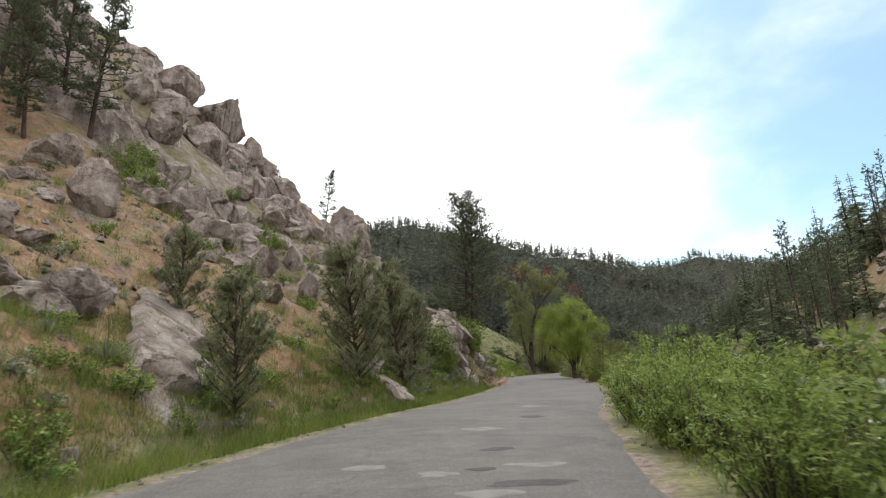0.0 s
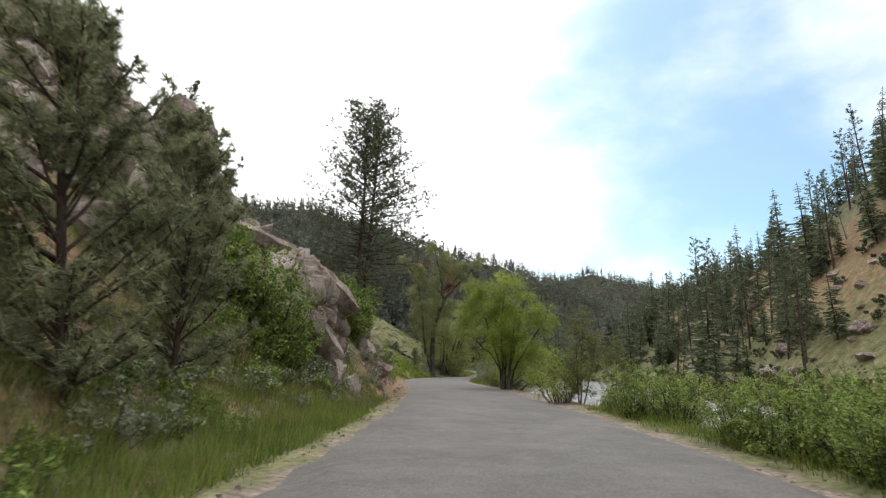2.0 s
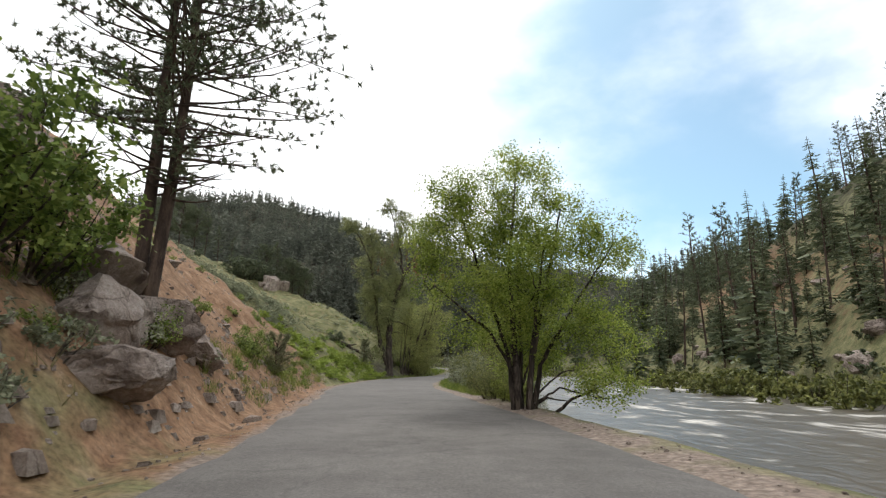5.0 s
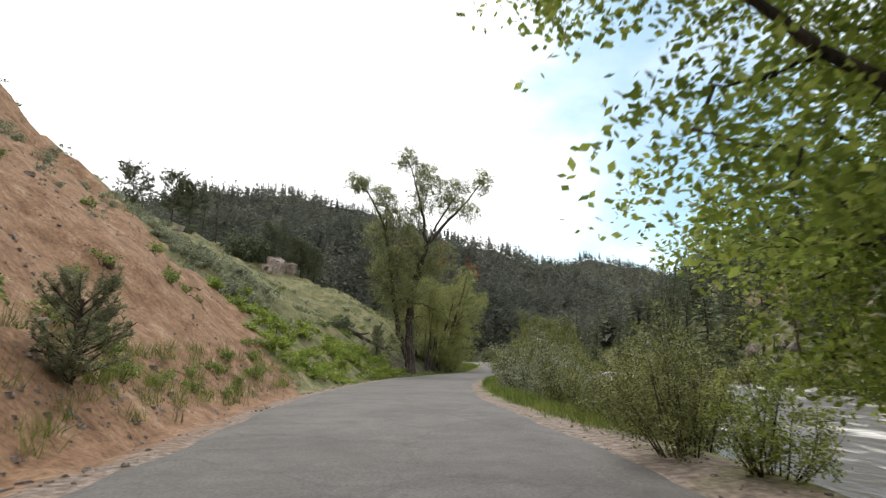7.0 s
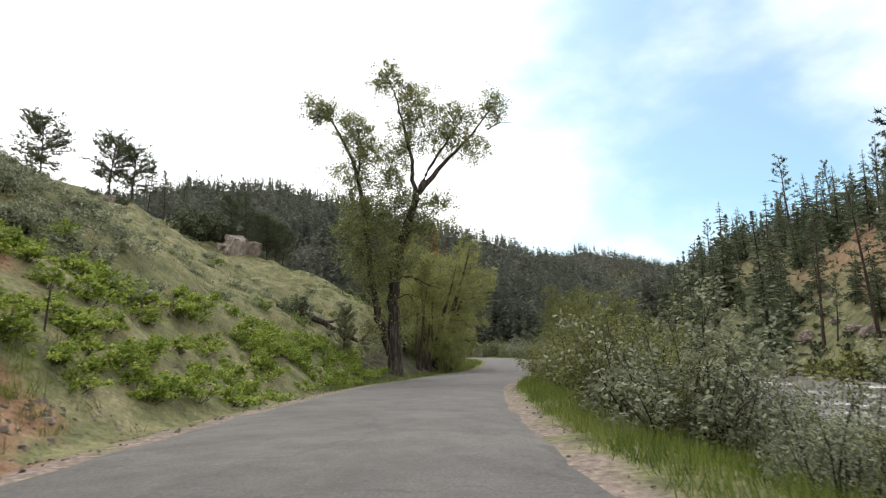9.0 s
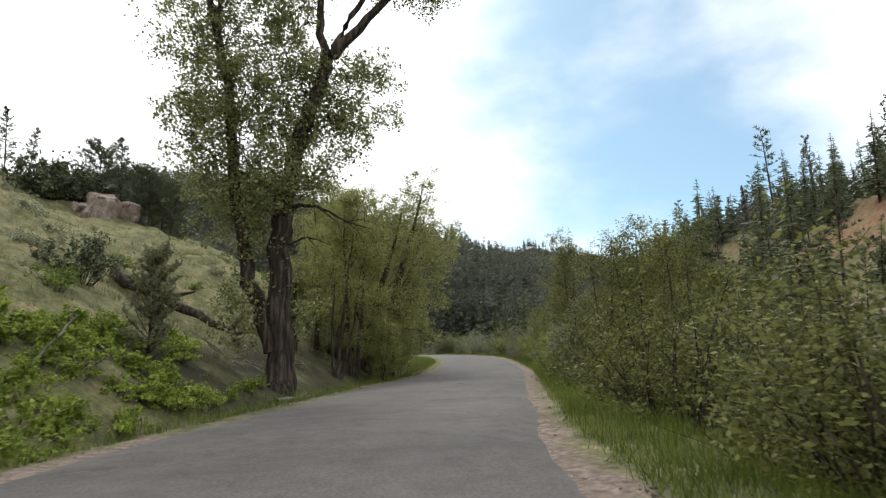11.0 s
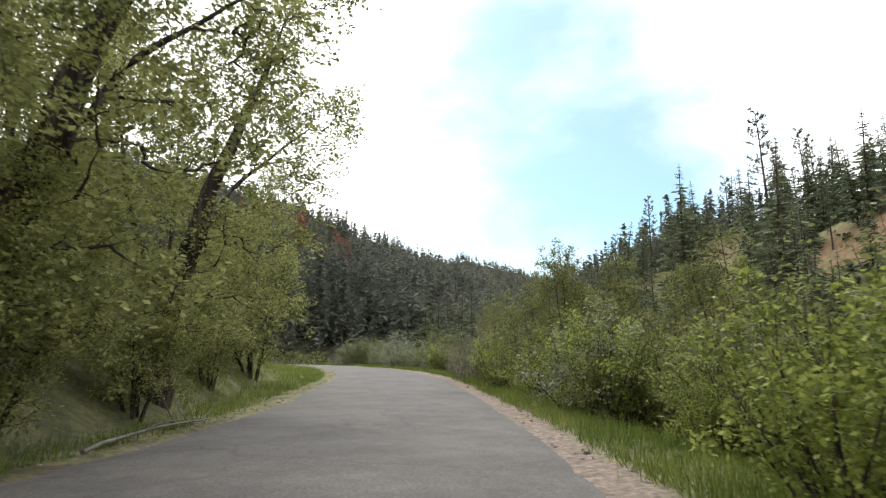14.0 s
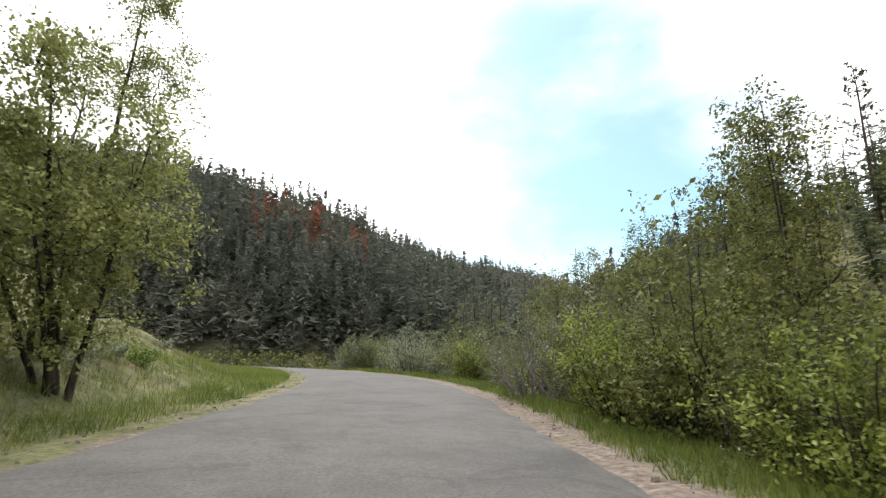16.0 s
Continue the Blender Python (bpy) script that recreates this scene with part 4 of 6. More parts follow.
# --- the old cottonwood and the grove behind it
cottonwood = lobed_tree("cottonwood", "old cottonwood with furrowed trunk and dead upper limbs", 26,
                        [[(0, 0, -0.6, 0.52), (0, 0, 2, 0.44), (-0.1, 0, 6, 0.4), (0.1, 0, 7.7, 0.36), (0.8, 0, 10.5, 0.3), (1.7, -0.2, 13.2, 0.25), (3.6, -0.5, 15.6, 0.16), (6.0, -1.1, 18.2, 0.08), (7.8, -1.8, 20.8, 0.02)],
                         [(1.5, -0.1, 12.6, 0.2), (1.3, 0, 16, 0.14), (0.6, 0, 19, 0.09), (-0.1, 0, 21.5, 0.05), (-0.9, 0, 23.6, 0.02)], [(1.7, -0.2, 13.4, 0.16), (3.2, -0.4, 16.3, 0.1), (4.6, -0.9, 18.4, 0.06), (5.6, -1.2, 20.4, 0.02)],
                         [(-0.25, 0, 1.4, 0.34), (-1.05, 0.05, 3.8, 0.28), (-1.75, 0.1, 7, 0.23), (-2.1, 0.1, 11, 0.19), (-3.0, 0.2, 15.6, 0.13), (-4.6, 0.4, 18.6, 0.07), (-6.4, 0.6, 20.6, 0.02)], [(-2.7, 0.2, 14.5, 0.09), (-2.5, 0.3, 17, 0.06), (-3.1, 0.4, 19.2, 0.02)],
                         [(7.0, -1.3, 18.4, 0.05), (8.0, -1.6, 18.9, 0.03), (8.7, -1.9, 18.8, 0.012)], [(-1.2, 0.1, 8.0, 0.08), (-2.4, 0.0, 8.6, 0.05), (-3.6, -0.2, 9.6, 0.02)], [(0.1, -0.1, 6.9, 0.09), (1.2, -0.2, 7.0, 0.06), (2.4, -0.2, 6.4, 0.035), (3.5, -0.3, 6.1, 0.01)], [(1.2, -0.2, 7.0, 0.035), (2.0, -0.5, 6.3, 0.02), (2.3, -0.6, 5.5, 0.008)], [(2.4, -0.2, 6.4, 0.025), (3.0, 0.1, 6.6, 0.015), (3.8, 0.1, 6.4, 0.006)], [(2.4, -0.2, 6.4, 0.02), (2.8, -0.5, 6.0, 0.012), (3.0, -0.6, 5.5, 0.005)], [(0.1, 0, 5.4, 0.05), (0.9, -0.4, 5.7, 0.035), (1.7, -0.6, 5.4, 0.012)], [(0.9, -0.4, 5.7, 0.02), (1.3, -0.5, 5.2, 0.012), (1.6, -0.4, 4.8, 0.005)]],
                        [(-0.8, 0, 22.3, 0.9, 0.9, 1.3, 26), (1.6, -0.3, 20.6, 1.5, 1.4, 1.8, 54), (0.7, 0, 18.0, 1.1, 1.1, 1.6, 22), (4.2, -0.9, 19.0, 1.7, 1.5, 1.5, 50), (7.2, -1.7, 20.0, 1.1, 1.1, 1.3, 28), (5.5, -1.3, 16.6, 1.6, 1.3, 1.1, 22),
                         (-5.6, 0.5, 19.5, 1.3, 1.2, 1.2, 32), (-3.1, 0.4, 18.4, 1.5, 1.4, 1.4, 44), (-1.6, 0.3, 15.3, 1.8, 1.7, 2.0, 56), (-3.9, 0.3, 14.0, 1.3, 1.3, 1.6, 28), (0.3, 0, 13.2, 1.4, 1.4, 1.8, 34), (-2.3, 0, 11.4, 2.1, 2.0, 1.8, 59),
                         (2.6, 0, 12.0, 1.9, 1.8, 1.4, 37), (-2.9, -0.2, 10.2, 1.5, 1.5, 2.0, 34), (0.5, 0.2, 9.0, 2.0, 1.8, 1.4, 37), (-1.4, 0.3, 6.3, 1.4, 1.4, 1.8, 34), (-1.5, 0.4, 3.0, 0.9, 0.9, 1.4, 16), (0.9, 0.5, 3.4, 0.7, 0.7, 1.4, 10), (-2.2, 0.4, 8.0, 1.6, 1.5, 1.6, 44), (2.0, 0.6, 10.2, 1.7, 1.5, 1.3, 34), (-0.4, 0.5, 11.6, 1.8, 1.5, 1.5, 34), (-0.4, -0.9, 7.6, 1.5, 1.0, 1.6, 30), (0.2, 0.6, 16.0, 1.3, 1.2, 1.6, 22), (3.0, -0.4, 17.6, 1.2, 1.1, 1.3, 18)],
                        M_LEAF_COTTON, 0.08, 120, wide=0.44, tight=0.16, bare=0.08)
set_at(cottonwood, 21.3, 121.4, 1.0, 0, 0.1)
grove = lobed_tree("grove_tree", "slender yellow-green cottonwood in a dense grove", 23,
                   [[(0, 0, -0.4, 0.15), (0.1, 0, 4, 0.11), (0.2, 0.1, 8, 0.07), (0, 0, 12.5, 0.02)], [(0.3, 0.2, -0.4, 0.1), (0.9, 0.3, 3.5, 0.07), (1.2, 0.4, 7, 0.02)], [(-0.3, -0.1, -0.4, 0.11), (-0.8, -0.2, 4, 0.07), (-0.9, -0.2, 8.5, 0.02)]],
                   [(0.1, 0, 12.4, 1.0, 1.0, 1.3, 26), (1.1, 0.4, 10.2, 1.4, 1.3, 1.3, 40), (-1.2, -0.3, 9.0, 1.5, 1.4, 1.4, 40), (1.5, 0.8, 7.0, 1.5, 1.4, 1.2, 36), (-1.2, 0.7, 5.9, 1.5, 1.5, 1.1, 30), (0.6, -1.0, 4.6, 1.5, 1.3, 0.9, 20), (-1.5, -0.6, 3.2, 1.1, 1.0, 0.7, 14)],
                   M_LEAF_OLIVE, 0.066, 85, wide=0.34, tight=0.14, group="cottonwood grove beside the road")
grove2 = lobed_tree("grove_tree", "twin-stemmed cottonwood in a dense grove", 24,
                    [[(0.2, 0, -0.4, 0.14), (0.7, 0.1, 4, 0.1), (1.2, 0.2, 8, 0.06), (1.3, 0.3, 10.8, 0.02)], [(-0.2, 0, -0.4, 0.14), (-0.6, 0.2, 4, 0.1), (-1.0, 0.2, 8, 0.06), (-1.2, 0.1, 11.8, 0.02)]],
                    [(-1.3, 0.1, 11.5, 1.0, 1.0, 1.2, 24), (1.5, 0.3, 10.4, 1.1, 1.1, 1.1, 24), (-1.6, -0.3, 9.2, 1.4, 1.3, 1.1, 34), (1.9, 0.4, 8.0, 1.4, 1.4, 1.1, 34), (0, 1.1, 6.8, 1.6, 1.3, 1.1, 28), (-1.7, -0.5, 5.6, 1.4, 1.3, 1.0, 24), (1.6, -0.4, 4.4, 1.4, 1.3, 0.9, 20), (-0.8, 0.6, 3.0, 1.1, 1.1, 0.7, 12)],
                    M_LEAF_OLIVE, 0.066, 85, wide=0.34, tight=0.14, group="cottonwood grove beside the road")
leaning = lobed_tree("grove_tree", "leaning cottonwood whose crown hangs over the road", 27,
                     [[(0, 0, -0.4, 0.38), (0.3, 0.1, 3, 0.3), (1.0, 0.2, 7, 0.18), (2.0, 0.5, 11, 0.07), (2.4, 0.6, 13.0, 0.02)], [(0.5, 0.1, 4.2, 0.09), (1.6, 0.6, 7, 0.06), (3.2, 1.2, 9.2, 0.02)], [(0.2, 0, 2.2, 0.09), (-0.8, -0.4, 5.5, 0.06), (-1.4, -0.6, 9.5, 0.02)]],
                     [(2.3, 0.6, 12.6, 1.2, 1.2, 1.2, 34), (1.2, 0.2, 10.8, 1.7, 1.6, 1.3, 46), (3.2, 1.0, 9.6, 1.5, 1.5, 1.2, 44), (0, 0, 8.6, 1.7, 1.6, 1.3, 38), (-1.4, -0.6, 9.2, 1.3, 1.3, 1.3, 34), (2.4, 0.8, 7.2, 1.8, 1.6, 1.2, 46), (-0.8, 0.4, 6.0, 1.7, 1.6, 1.2, 36), (2.0, -0.4, 5.0, 1.6, 1.5, 1.0, 34), (0.2, 0.8, 3.6, 1.7, 1.6, 1.0, 34), (1.4, -0.6, 2.4, 1.5, 1.4, 0.9, 26), (-1.0, -0.4, 2.2, 1.3, 1.3, 0.9, 20)],
                     M_LEAF_OLIVE, 0.066, 66, wide=0.36, tight=0.13, group="cottonwood grove beside the road")
thicket = lobed_tree("roadside_thicket", "low yellow-green cottonwood thicket leafy to the ground", 28,
                     [[(0, 0, -0.3, 0.08), (0.2, 0.1, 3, 0.06), (0.3, 0.2, 6.6, 0.015)], [(0.2, 0, -0.3, 0.07), (1.0, 0.3, 2.6, 0.05), (1.6, 0.5, 5.0, 0.012)], [(-0.2, 0, -0.3, 0.07), (-0.9, -0.3, 2.8, 0.05), (-1.5, -0.4, 5.2, 0.012)], [(0, 0.2, -0.3, 0.06), (0.1, 1.0, 2.4, 0.04), (0.2, 1.6, 4.2, 0.012)], [(0, -0.2, -0.3, 0.06), (0.2, -1.0, 2.2, 0.04), (0.3, -1.6, 4.0, 0.012)]],
                     [(0.3, 0.2, 6.2, 0.8, 0.8, 0.9, 22), (1.4, 0.4, 4.8, 1.1, 1.1, 1.0, 34), (-1.3, -0.4, 4.9, 1.1, 1.1, 1.0, 34), (0, 0.2, 4.4, 1.4, 1.4, 1.2, 44), (1.5, 0.2, 3.0, 1.2, 1.3, 0.9, 34), (-1.4, 0.1, 3.0, 1.3, 1.3, 0.9, 34), (0.2, 1.5, 3.2, 1.2, 0.9, 1.1, 26), (0.2, -1.5, 3.0, 1.2, 0.9, 1.1, 26), (0.4, 0, 1.6, 2.0, 1.9, 0.8, 50)],
                     M_LEAF_OLIVE, 0.066, 80, wide=0.32, tight=0.13, group="thickets beside the road")
plant(grove, [(24.2, 127.4, 0.74), (25.2, 134.6, 0.72), (27.8, 139.0, 0.85), (25.0, 142, 0.9), (34.2, 158.2, 0.82), (30.8, 148.6, 0.8)], seed=6, sway=4.0)
plant(grove2, [(25.4, 129.8, 0.86), (26.4, 146.0, 1.0), (27, 153, 1.0)], seed=7, sway=4.0)
for x, y, s, turn in ((26.5, 132.2, 0.74, -12), (28.2, 135.4, 0.96, -8), (30.6, 143.0, 0.95, -10)):
    at_foot = pose(x, y, ground_z(x, y) - 0.05, 0, 0, turn) @ Matrix.Diagonal((s * 1.25, s * 1.1, s, 1))
    if x == 26.5:
        leaning.matrix_basis = at_foot
    else:
        copy_thing(leaning, Matrix.Identity(4)).matrix_basis = at_foot
plant(thicket, [(34.9, 156.4, 1.12), (32.0, 153.4, 0.85), (32.4, 147.8, 0.62), (30.4, 140.6, 0.6), (28.6, 135.2, 0.6), (27.0, 130.2, 0.5), (24.0, 136.2, 0.75), (28.2, 143.2, 0.85), (25.6, 141.4, 0.9)], seed=26, squash=0.1)

# --- shrubs
willow = shrub("willow_shrub", "upright willow shrub with narrow leaves on the river side", 31, 3.6, 3.0, M_LEAF, 0.05, 6800, 20, group="willows along the river side")
willow2 = shrub("willow_shrub", "olive willow shrub with bare twigs on the river side", 32, 3.2, 2.8, M_LEAF, 0.046, 7400, 20, group="willows along the river side")
willow3 = shrub("willow_shrub", "grey-green willow shrub on the river side", 33, 3.0, 2.8, M_LEAF_GREY, 0.05, 6000, 22, group="willows along the river side")
bright = shrub("alder_shrub", "bright yellow-green alder shrub on the river side", 34, 3.0, 2.6, M_LEAF_YELLOW, 0.052, 6400, 22, group="alders along the river side")
plant(willow, along_road(94, 114, 3.4, 6.6, 9.0, 0.75, 1.05, 51) + along_road(114, 178, 3.9, 7.0, 9.5, 1.0, 1.5, 57) + along_road(113, 142, 2.8, 8.6, 10.5, 1.25, 1.6, 80) + along_road(180, 228, 2.9, 6.2, 9.0, 0.75, 1.2, 86), seed=8, squash=0.15)
plant(willow2, along_road(79, 96, 3.0, 6.0, 8.0, 0.5, 0.8, 52) + along_road(97, 178, 3.6, 6.2, 8.0, 0.7, 1.25, 85) + [(19.9, 75.6, 0.95), (20.7, 77.4, 0.9), (19.2, 73.4, 0.85), (17.2, 70.8, 0.6), (21.4, 80.2, 0.7), (22.4, 82.6, 0.75)] + [(31.4, 153.0, 0.7), (30.0, 146.0, 0.75), (26.2, 136.4, 0.7), (24.6, 131.6, 0.6), (27.0, 141.0, 0.9), (24.0, 135.6, 0.8)], seed=9, squash=0.15)
plant(willow3, along_road(92, 180, 5.0, 6.2, 10.5, 0.8, 1.4, 53) + along_road(176, 226, 2.6, 5.8, 8.5, 0.9, 1.35, 81) + along_road(79, 92, 2.4, 6.0, 8.0, 0.5, 0.8, 82), seed=10, squash=0.15)
plant(bright, along_road(130, 176, 8.0, 5.6, 7.2, 0.55, 1.0, 54) + [(13.1, 47.4, 0.85), (17.4, 69.4, 0.5), (42.9, 138.4, 1.1), (44.6, 145.0, 0.8), (36.4, 128.2, 0.8), (46.6, 151.2, 1.0), (44.8, 140.6, 1.35), (45.9, 142.4, 1.2), (48.4, 150.2, 1.2), (41.2, 133.0, 0.9)], seed=11)
alder = lobed_tree("riverside_alder", "tall airy green alder rising above the willows", 25,
                   [[(0, 0, -0.4, 0.07), (0.2, 0.1, 4, 0.05), (0.1, 0.1, 9.2, 0.012)], [(0.2, 0, -0.4, 0.06), (0.9, 0.3, 4, 0.04), (1.3, 0.5, 7.8, 0.012)], [(-0.2, 0.1, -0.4, 0.06), (-1.0, 0.2, 3.6, 0.04), (-1.5, 0.2, 6.8, 0.012)]],
                   [(0.1, 0.1, 8.4, 0.8, 0.8, 1.1, 22), (1.3, 0.5, 7.2, 1.0, 1.0, 1.1, 24), (-1.4, 0.2, 6.4, 1.0, 1.0, 1.1, 24), (0.1, 0, 6.2, 1.3, 1.3, 1.3, 34), (1.1, 0.2, 4.6, 1.5, 1.4, 1.2, 38), (-1.1, 0, 4.2, 1.6, 1.5, 1.2, 38), (0.3, 0.2, 2.6, 1.9, 1.8, 1.1, 44), (0.2, 0, 1.2, 1.7, 1.7, 0.7, 26)],
                   M_LEAF, 0.058, 84, group="alders above the willows", wide=0.32, tight=0.12)
plant(alder, [(32.4, 114.6, 0.7), (33.6, 118.4, 0.68), (34.1, 122.3, 0.74), (34.6, 116.6, 0.74), (36.4, 121.2, 0.72), (31.2, 111.4, 0.62), (36.0, 118.6, 0.8),
              (40.6, 128.6, 0.62), (43.8, 134.4, 0.66), (47.2, 139.8, 0.7), (49.4, 148.6, 0.92), (50.2, 150.6, 0.85), (51.6, 155.8, 0.78), (52.2, 160.4, 0.72), (50.8, 146.2, 0.9), (53.6, 152.0, 0.85), (55.0, 166.0, 0.75), (58, 172, 0.8), (13.9, 46.9, 0.47), (14.9, 45.4, 0.4)], seed=20)
bare_shrub = shrub("bare_shrub", "half-dead grey shrub with bare twigs on the river side", 48, 3.4, 3.0, M_LEAF_GREY, 0.045, 900, 26, group="half-dead shrubs on the river side", stem_mat=M_DEAD_WOOD, twigs=9)
plant(bare_shrub, [(48.4, 154.4, 1.35), (48.0, 157.2, 1.1), (52.4, 163.4, 1.2), (30.0, 96.6, 0.8), (28.6, 92.8, 0.7)], seed=27)
stump = lobed_tree("ivy_clad_stump", "dead trunk stub wrapped in green creeper", 29,
                   [[(0, 0, -0.4, 0.17), (0.05, 0, 1.6, 0.14), (0.1, 0.05, 3.3, 0.1)]], [(0, 0, 0.8, 0.4, 0.4, 0.7, 16), (0.05, 0, 1.9, 0.36, 0.36, 0.7, 16), (0.1, 0, 3.0, 0.45, 0.45, 0.6, 18)],
                   M_LEAF, 0.06, 60, wide=0.14, tight=0.1, category="tree stump", group="creeper-clad stumps")
plant(stump, [(22.2, 128.3, 1.0), (23.6, 131.2, 0.9)], seed=28)
reed = shrub("sandbar_willow", "dense bright green sandbar willow beside the road", 35, 1.9, 1.7, M_LEAF_FRESH, 0.028, 4800, 48, group="sandbar willows beside the road", upright=1.4, long=3.2, clump=0.09, twigs=2)
plant(reed, along_road(2, 34, 1.1, 4.3, 5.3, 0.7, 1.1, 55) + [(12.0, 39.0, 1.0), (12.6, 37.6, 1.1), (13.6, 39.6, 1.15), (14.6, 38.4, 1.2), (12.6, 41.4, 0.6), (8.9, 21.8, 1.65), (9.5, 20.6, 1.75), (9.9, 22.6, 1.7), (9.3, 19.2, 1.5), (10.4, 24.0, 1.4)] + along_road(0, 29, 2.0, 5.4, 8.5, 0.9, 1.3, 56), seed=12, squash=0.12)
scrub = shrub("slope_bush", "small round green bush on the slope", 36, 0.9, 1.2, M_LEAF_FRESH, 0.05, 900, 10, group="bushes on the slopes", twigs=3)
raspberry = shrub("raspberry_bush", "low spreading fresh green raspberry bush on the slope's foot", 47, 0.75, 1.3, M_LEAF_BRIGHT, 0.058, 1000, 10, group="raspberry patch at the slope's foot", twigs=3, upright=0.5)
plant(raspberry, along_road(91.5, 95, 0.2, -5.0, -8.0, 0.6, 1.0, 63) + along_road(93.5, 98, 0.18, -5.0, -11.0, 0.7, 1.15, 64) + along_road(97.5, 114, 0.18, -4.7, -9.0, 0.7, 1.15, 65) + along_road(108, 118, 0.4, -4.6, -9.0, 0.6, 1.0, 66), seed=21)
sage = shrub("sagebrush", "grey-green sagebrush on the slope", 37, 0.7, 0.9, M_LEAF_GREY, 0.042, 560, 10, group="sagebrush on the slopes", twigs=3)
yellow = shrub("mahogany_bush", "green mountain mahogany bush among the rocks", 38, 2.6, 2.4, M_LEAF_FRESH, 0.066, 4200, 20, group="bushes among the rocks")
plant(scrub, along_road(76, 88, 0.85, -4.7, -5.9, 0.35, 0.8, 84) + along_road(62, 92, 0.8, -5.5, -17, 0.45, 0.85, 58) + along_road(112, 160, 2.6, -7, -22, 0.6, 1.2, 58) + along_road(4, 62, 0.8, -5.5, -28, 0.5, 1.3, 59) + along_road(3, 34, 0.45, -4.8, -10, 0.4, 0.95, 83), seed=13)
CUT_RNG = np.random.default_rng(95)
CUT_EDGE = []
for k in range(190):
    d = -8.5 - 26 * CUT_RNG.uniform()
    CUT_EDGE += [(x, y, w) for x, y, w in along_road(91.5 + 0.66 * (-d - 5) + 5.5 * CUT_RNG.uniform() ** 1.6, 999, 1200, d, d, 0.9, 1.8, k)[:1]]
plant(sage, CUT_EDGE[:60] + along_road(0, 64, 0.8, -5.2, -30, 0.6, 1.5, 60) + along_road(30, 64, 0.8, -4.8, -8.0, 0.8, 1.4, 69) + along_road(100, 160, 1.3, -8, -26, 0.8, 1.6, 70), seed=14)
joined("hill_sagebrush", "grey-green sagebrush scattered over the grassy hill", "sagebrush", sage, CUT_EDGE[60:] + along_road(90, 180, 1.3, -8, -40, 0.9, 1.8, 61) + along_road(84, 124, 0.3, -12, -40, 0.7, 1.5, 68), 62)
plant(yellow, [(-19.3, 37.5, 1.1), (-19.7, 44.8, 1.0), (-21.4, 40.2, 1.2), (-11.6, 42.0, 0.7), (-14.4, 50.2, 0.7), (-18.0, 52.0, 0.6), (-25.8, 62.0, 0.8), (-9.4, 51.0, 0.6), (3.0, 55.0, 1.2), (3.2, 57.0, 1.4), (-0.9, 38.6, 0.6), (6.8, 71.5, 0.6), (3.6, 58.2, 1.2), (2.4, 54.0, 1.3), (5.2, 60.8, 0.5)], seed=15)
juniper = shrub("juniper", "dark rounded juniper on the grassy hill", 39, 2.4, 2.6, M_NEEDLE, 0.08, 3200, 20, group="junipers on the hill")
plant(juniper, [(-0.2, 166.6, 2.4), (1.3, 168.0, 2.1), (-1.4, 168.4, 2.4), (-8.8, 160, 0.8), (7.0, 171.0, 0.9), (-12, 158, 0.7), (-20.5, 60, 0.9), (5.6, 191.4, 1.1), (14.5, 122.0, 0.9), (-8, 168, 0.6), (-10.5, 164, 0.5)], seed=16)
far_bush = shrub("river_bush", "rounded green bush on the far river bank", 40, 3.6, 4.4, M_LEAF, 0.18, 950, 14, group="bushes on the far river bank")
slope_shrub = shrub("slope_shrub", "dark rounded shrub on the slope across the river", 46, 2.0, 2.4, M_NEEDLE, 0.2, 420, 8, group="shrubs across the river", twigs=3)
plant(slope_shrub, along_road(5, 175, 0.75, 39, 75, 0.4, 1.2, 67) + along_road(150, 205, 0.8, 44, 75, 0.7, 1.4, 87), seed=22)
plant(far_bush, along_road(10, 150, 2.2, 30, 38, 0.75, 1.5, 62) + [(56 + 3.2 * k, 203 + 3.0 * math.sin(k * 2.1) + (k % 3) * 2, 0.9 + 0.12 * (k % 4)) for k in range(12)] + [(52 - 3 * k, 216 + 4 * k, 0.9) for k in range(6)], seed=17)

# --- conifers on the right-hand slope and round the bend
fir = spruce("conifer", "dark green conifer on the valley slope", 41, 15.0, 2.6, group="conifers on the valley slopes")
fir2 = pine("slope_pine", "open dark pine on the valley slope", 42, 15.0, 2.6, 44, 6, 0.5, low=0.25, trunk=0.2, group="conifers on the valley slopes", needles_per=7, width=0.09)


def slope_places(n, x0, x1, y0, y1, lo, hi, seed):
    rng = np.random.default_rng(seed)
    out = []
    while len(out) < n:
        x, y = rng.uniform(x0, x1), rng.uniform(y0, y1)
        d = road_frame([x], [y])[0][0]
        if abs(d) > 40 and ground_z(x, y) > 1.0:
            out.append((x, y, rng.uniform(lo, hi)))
    return out


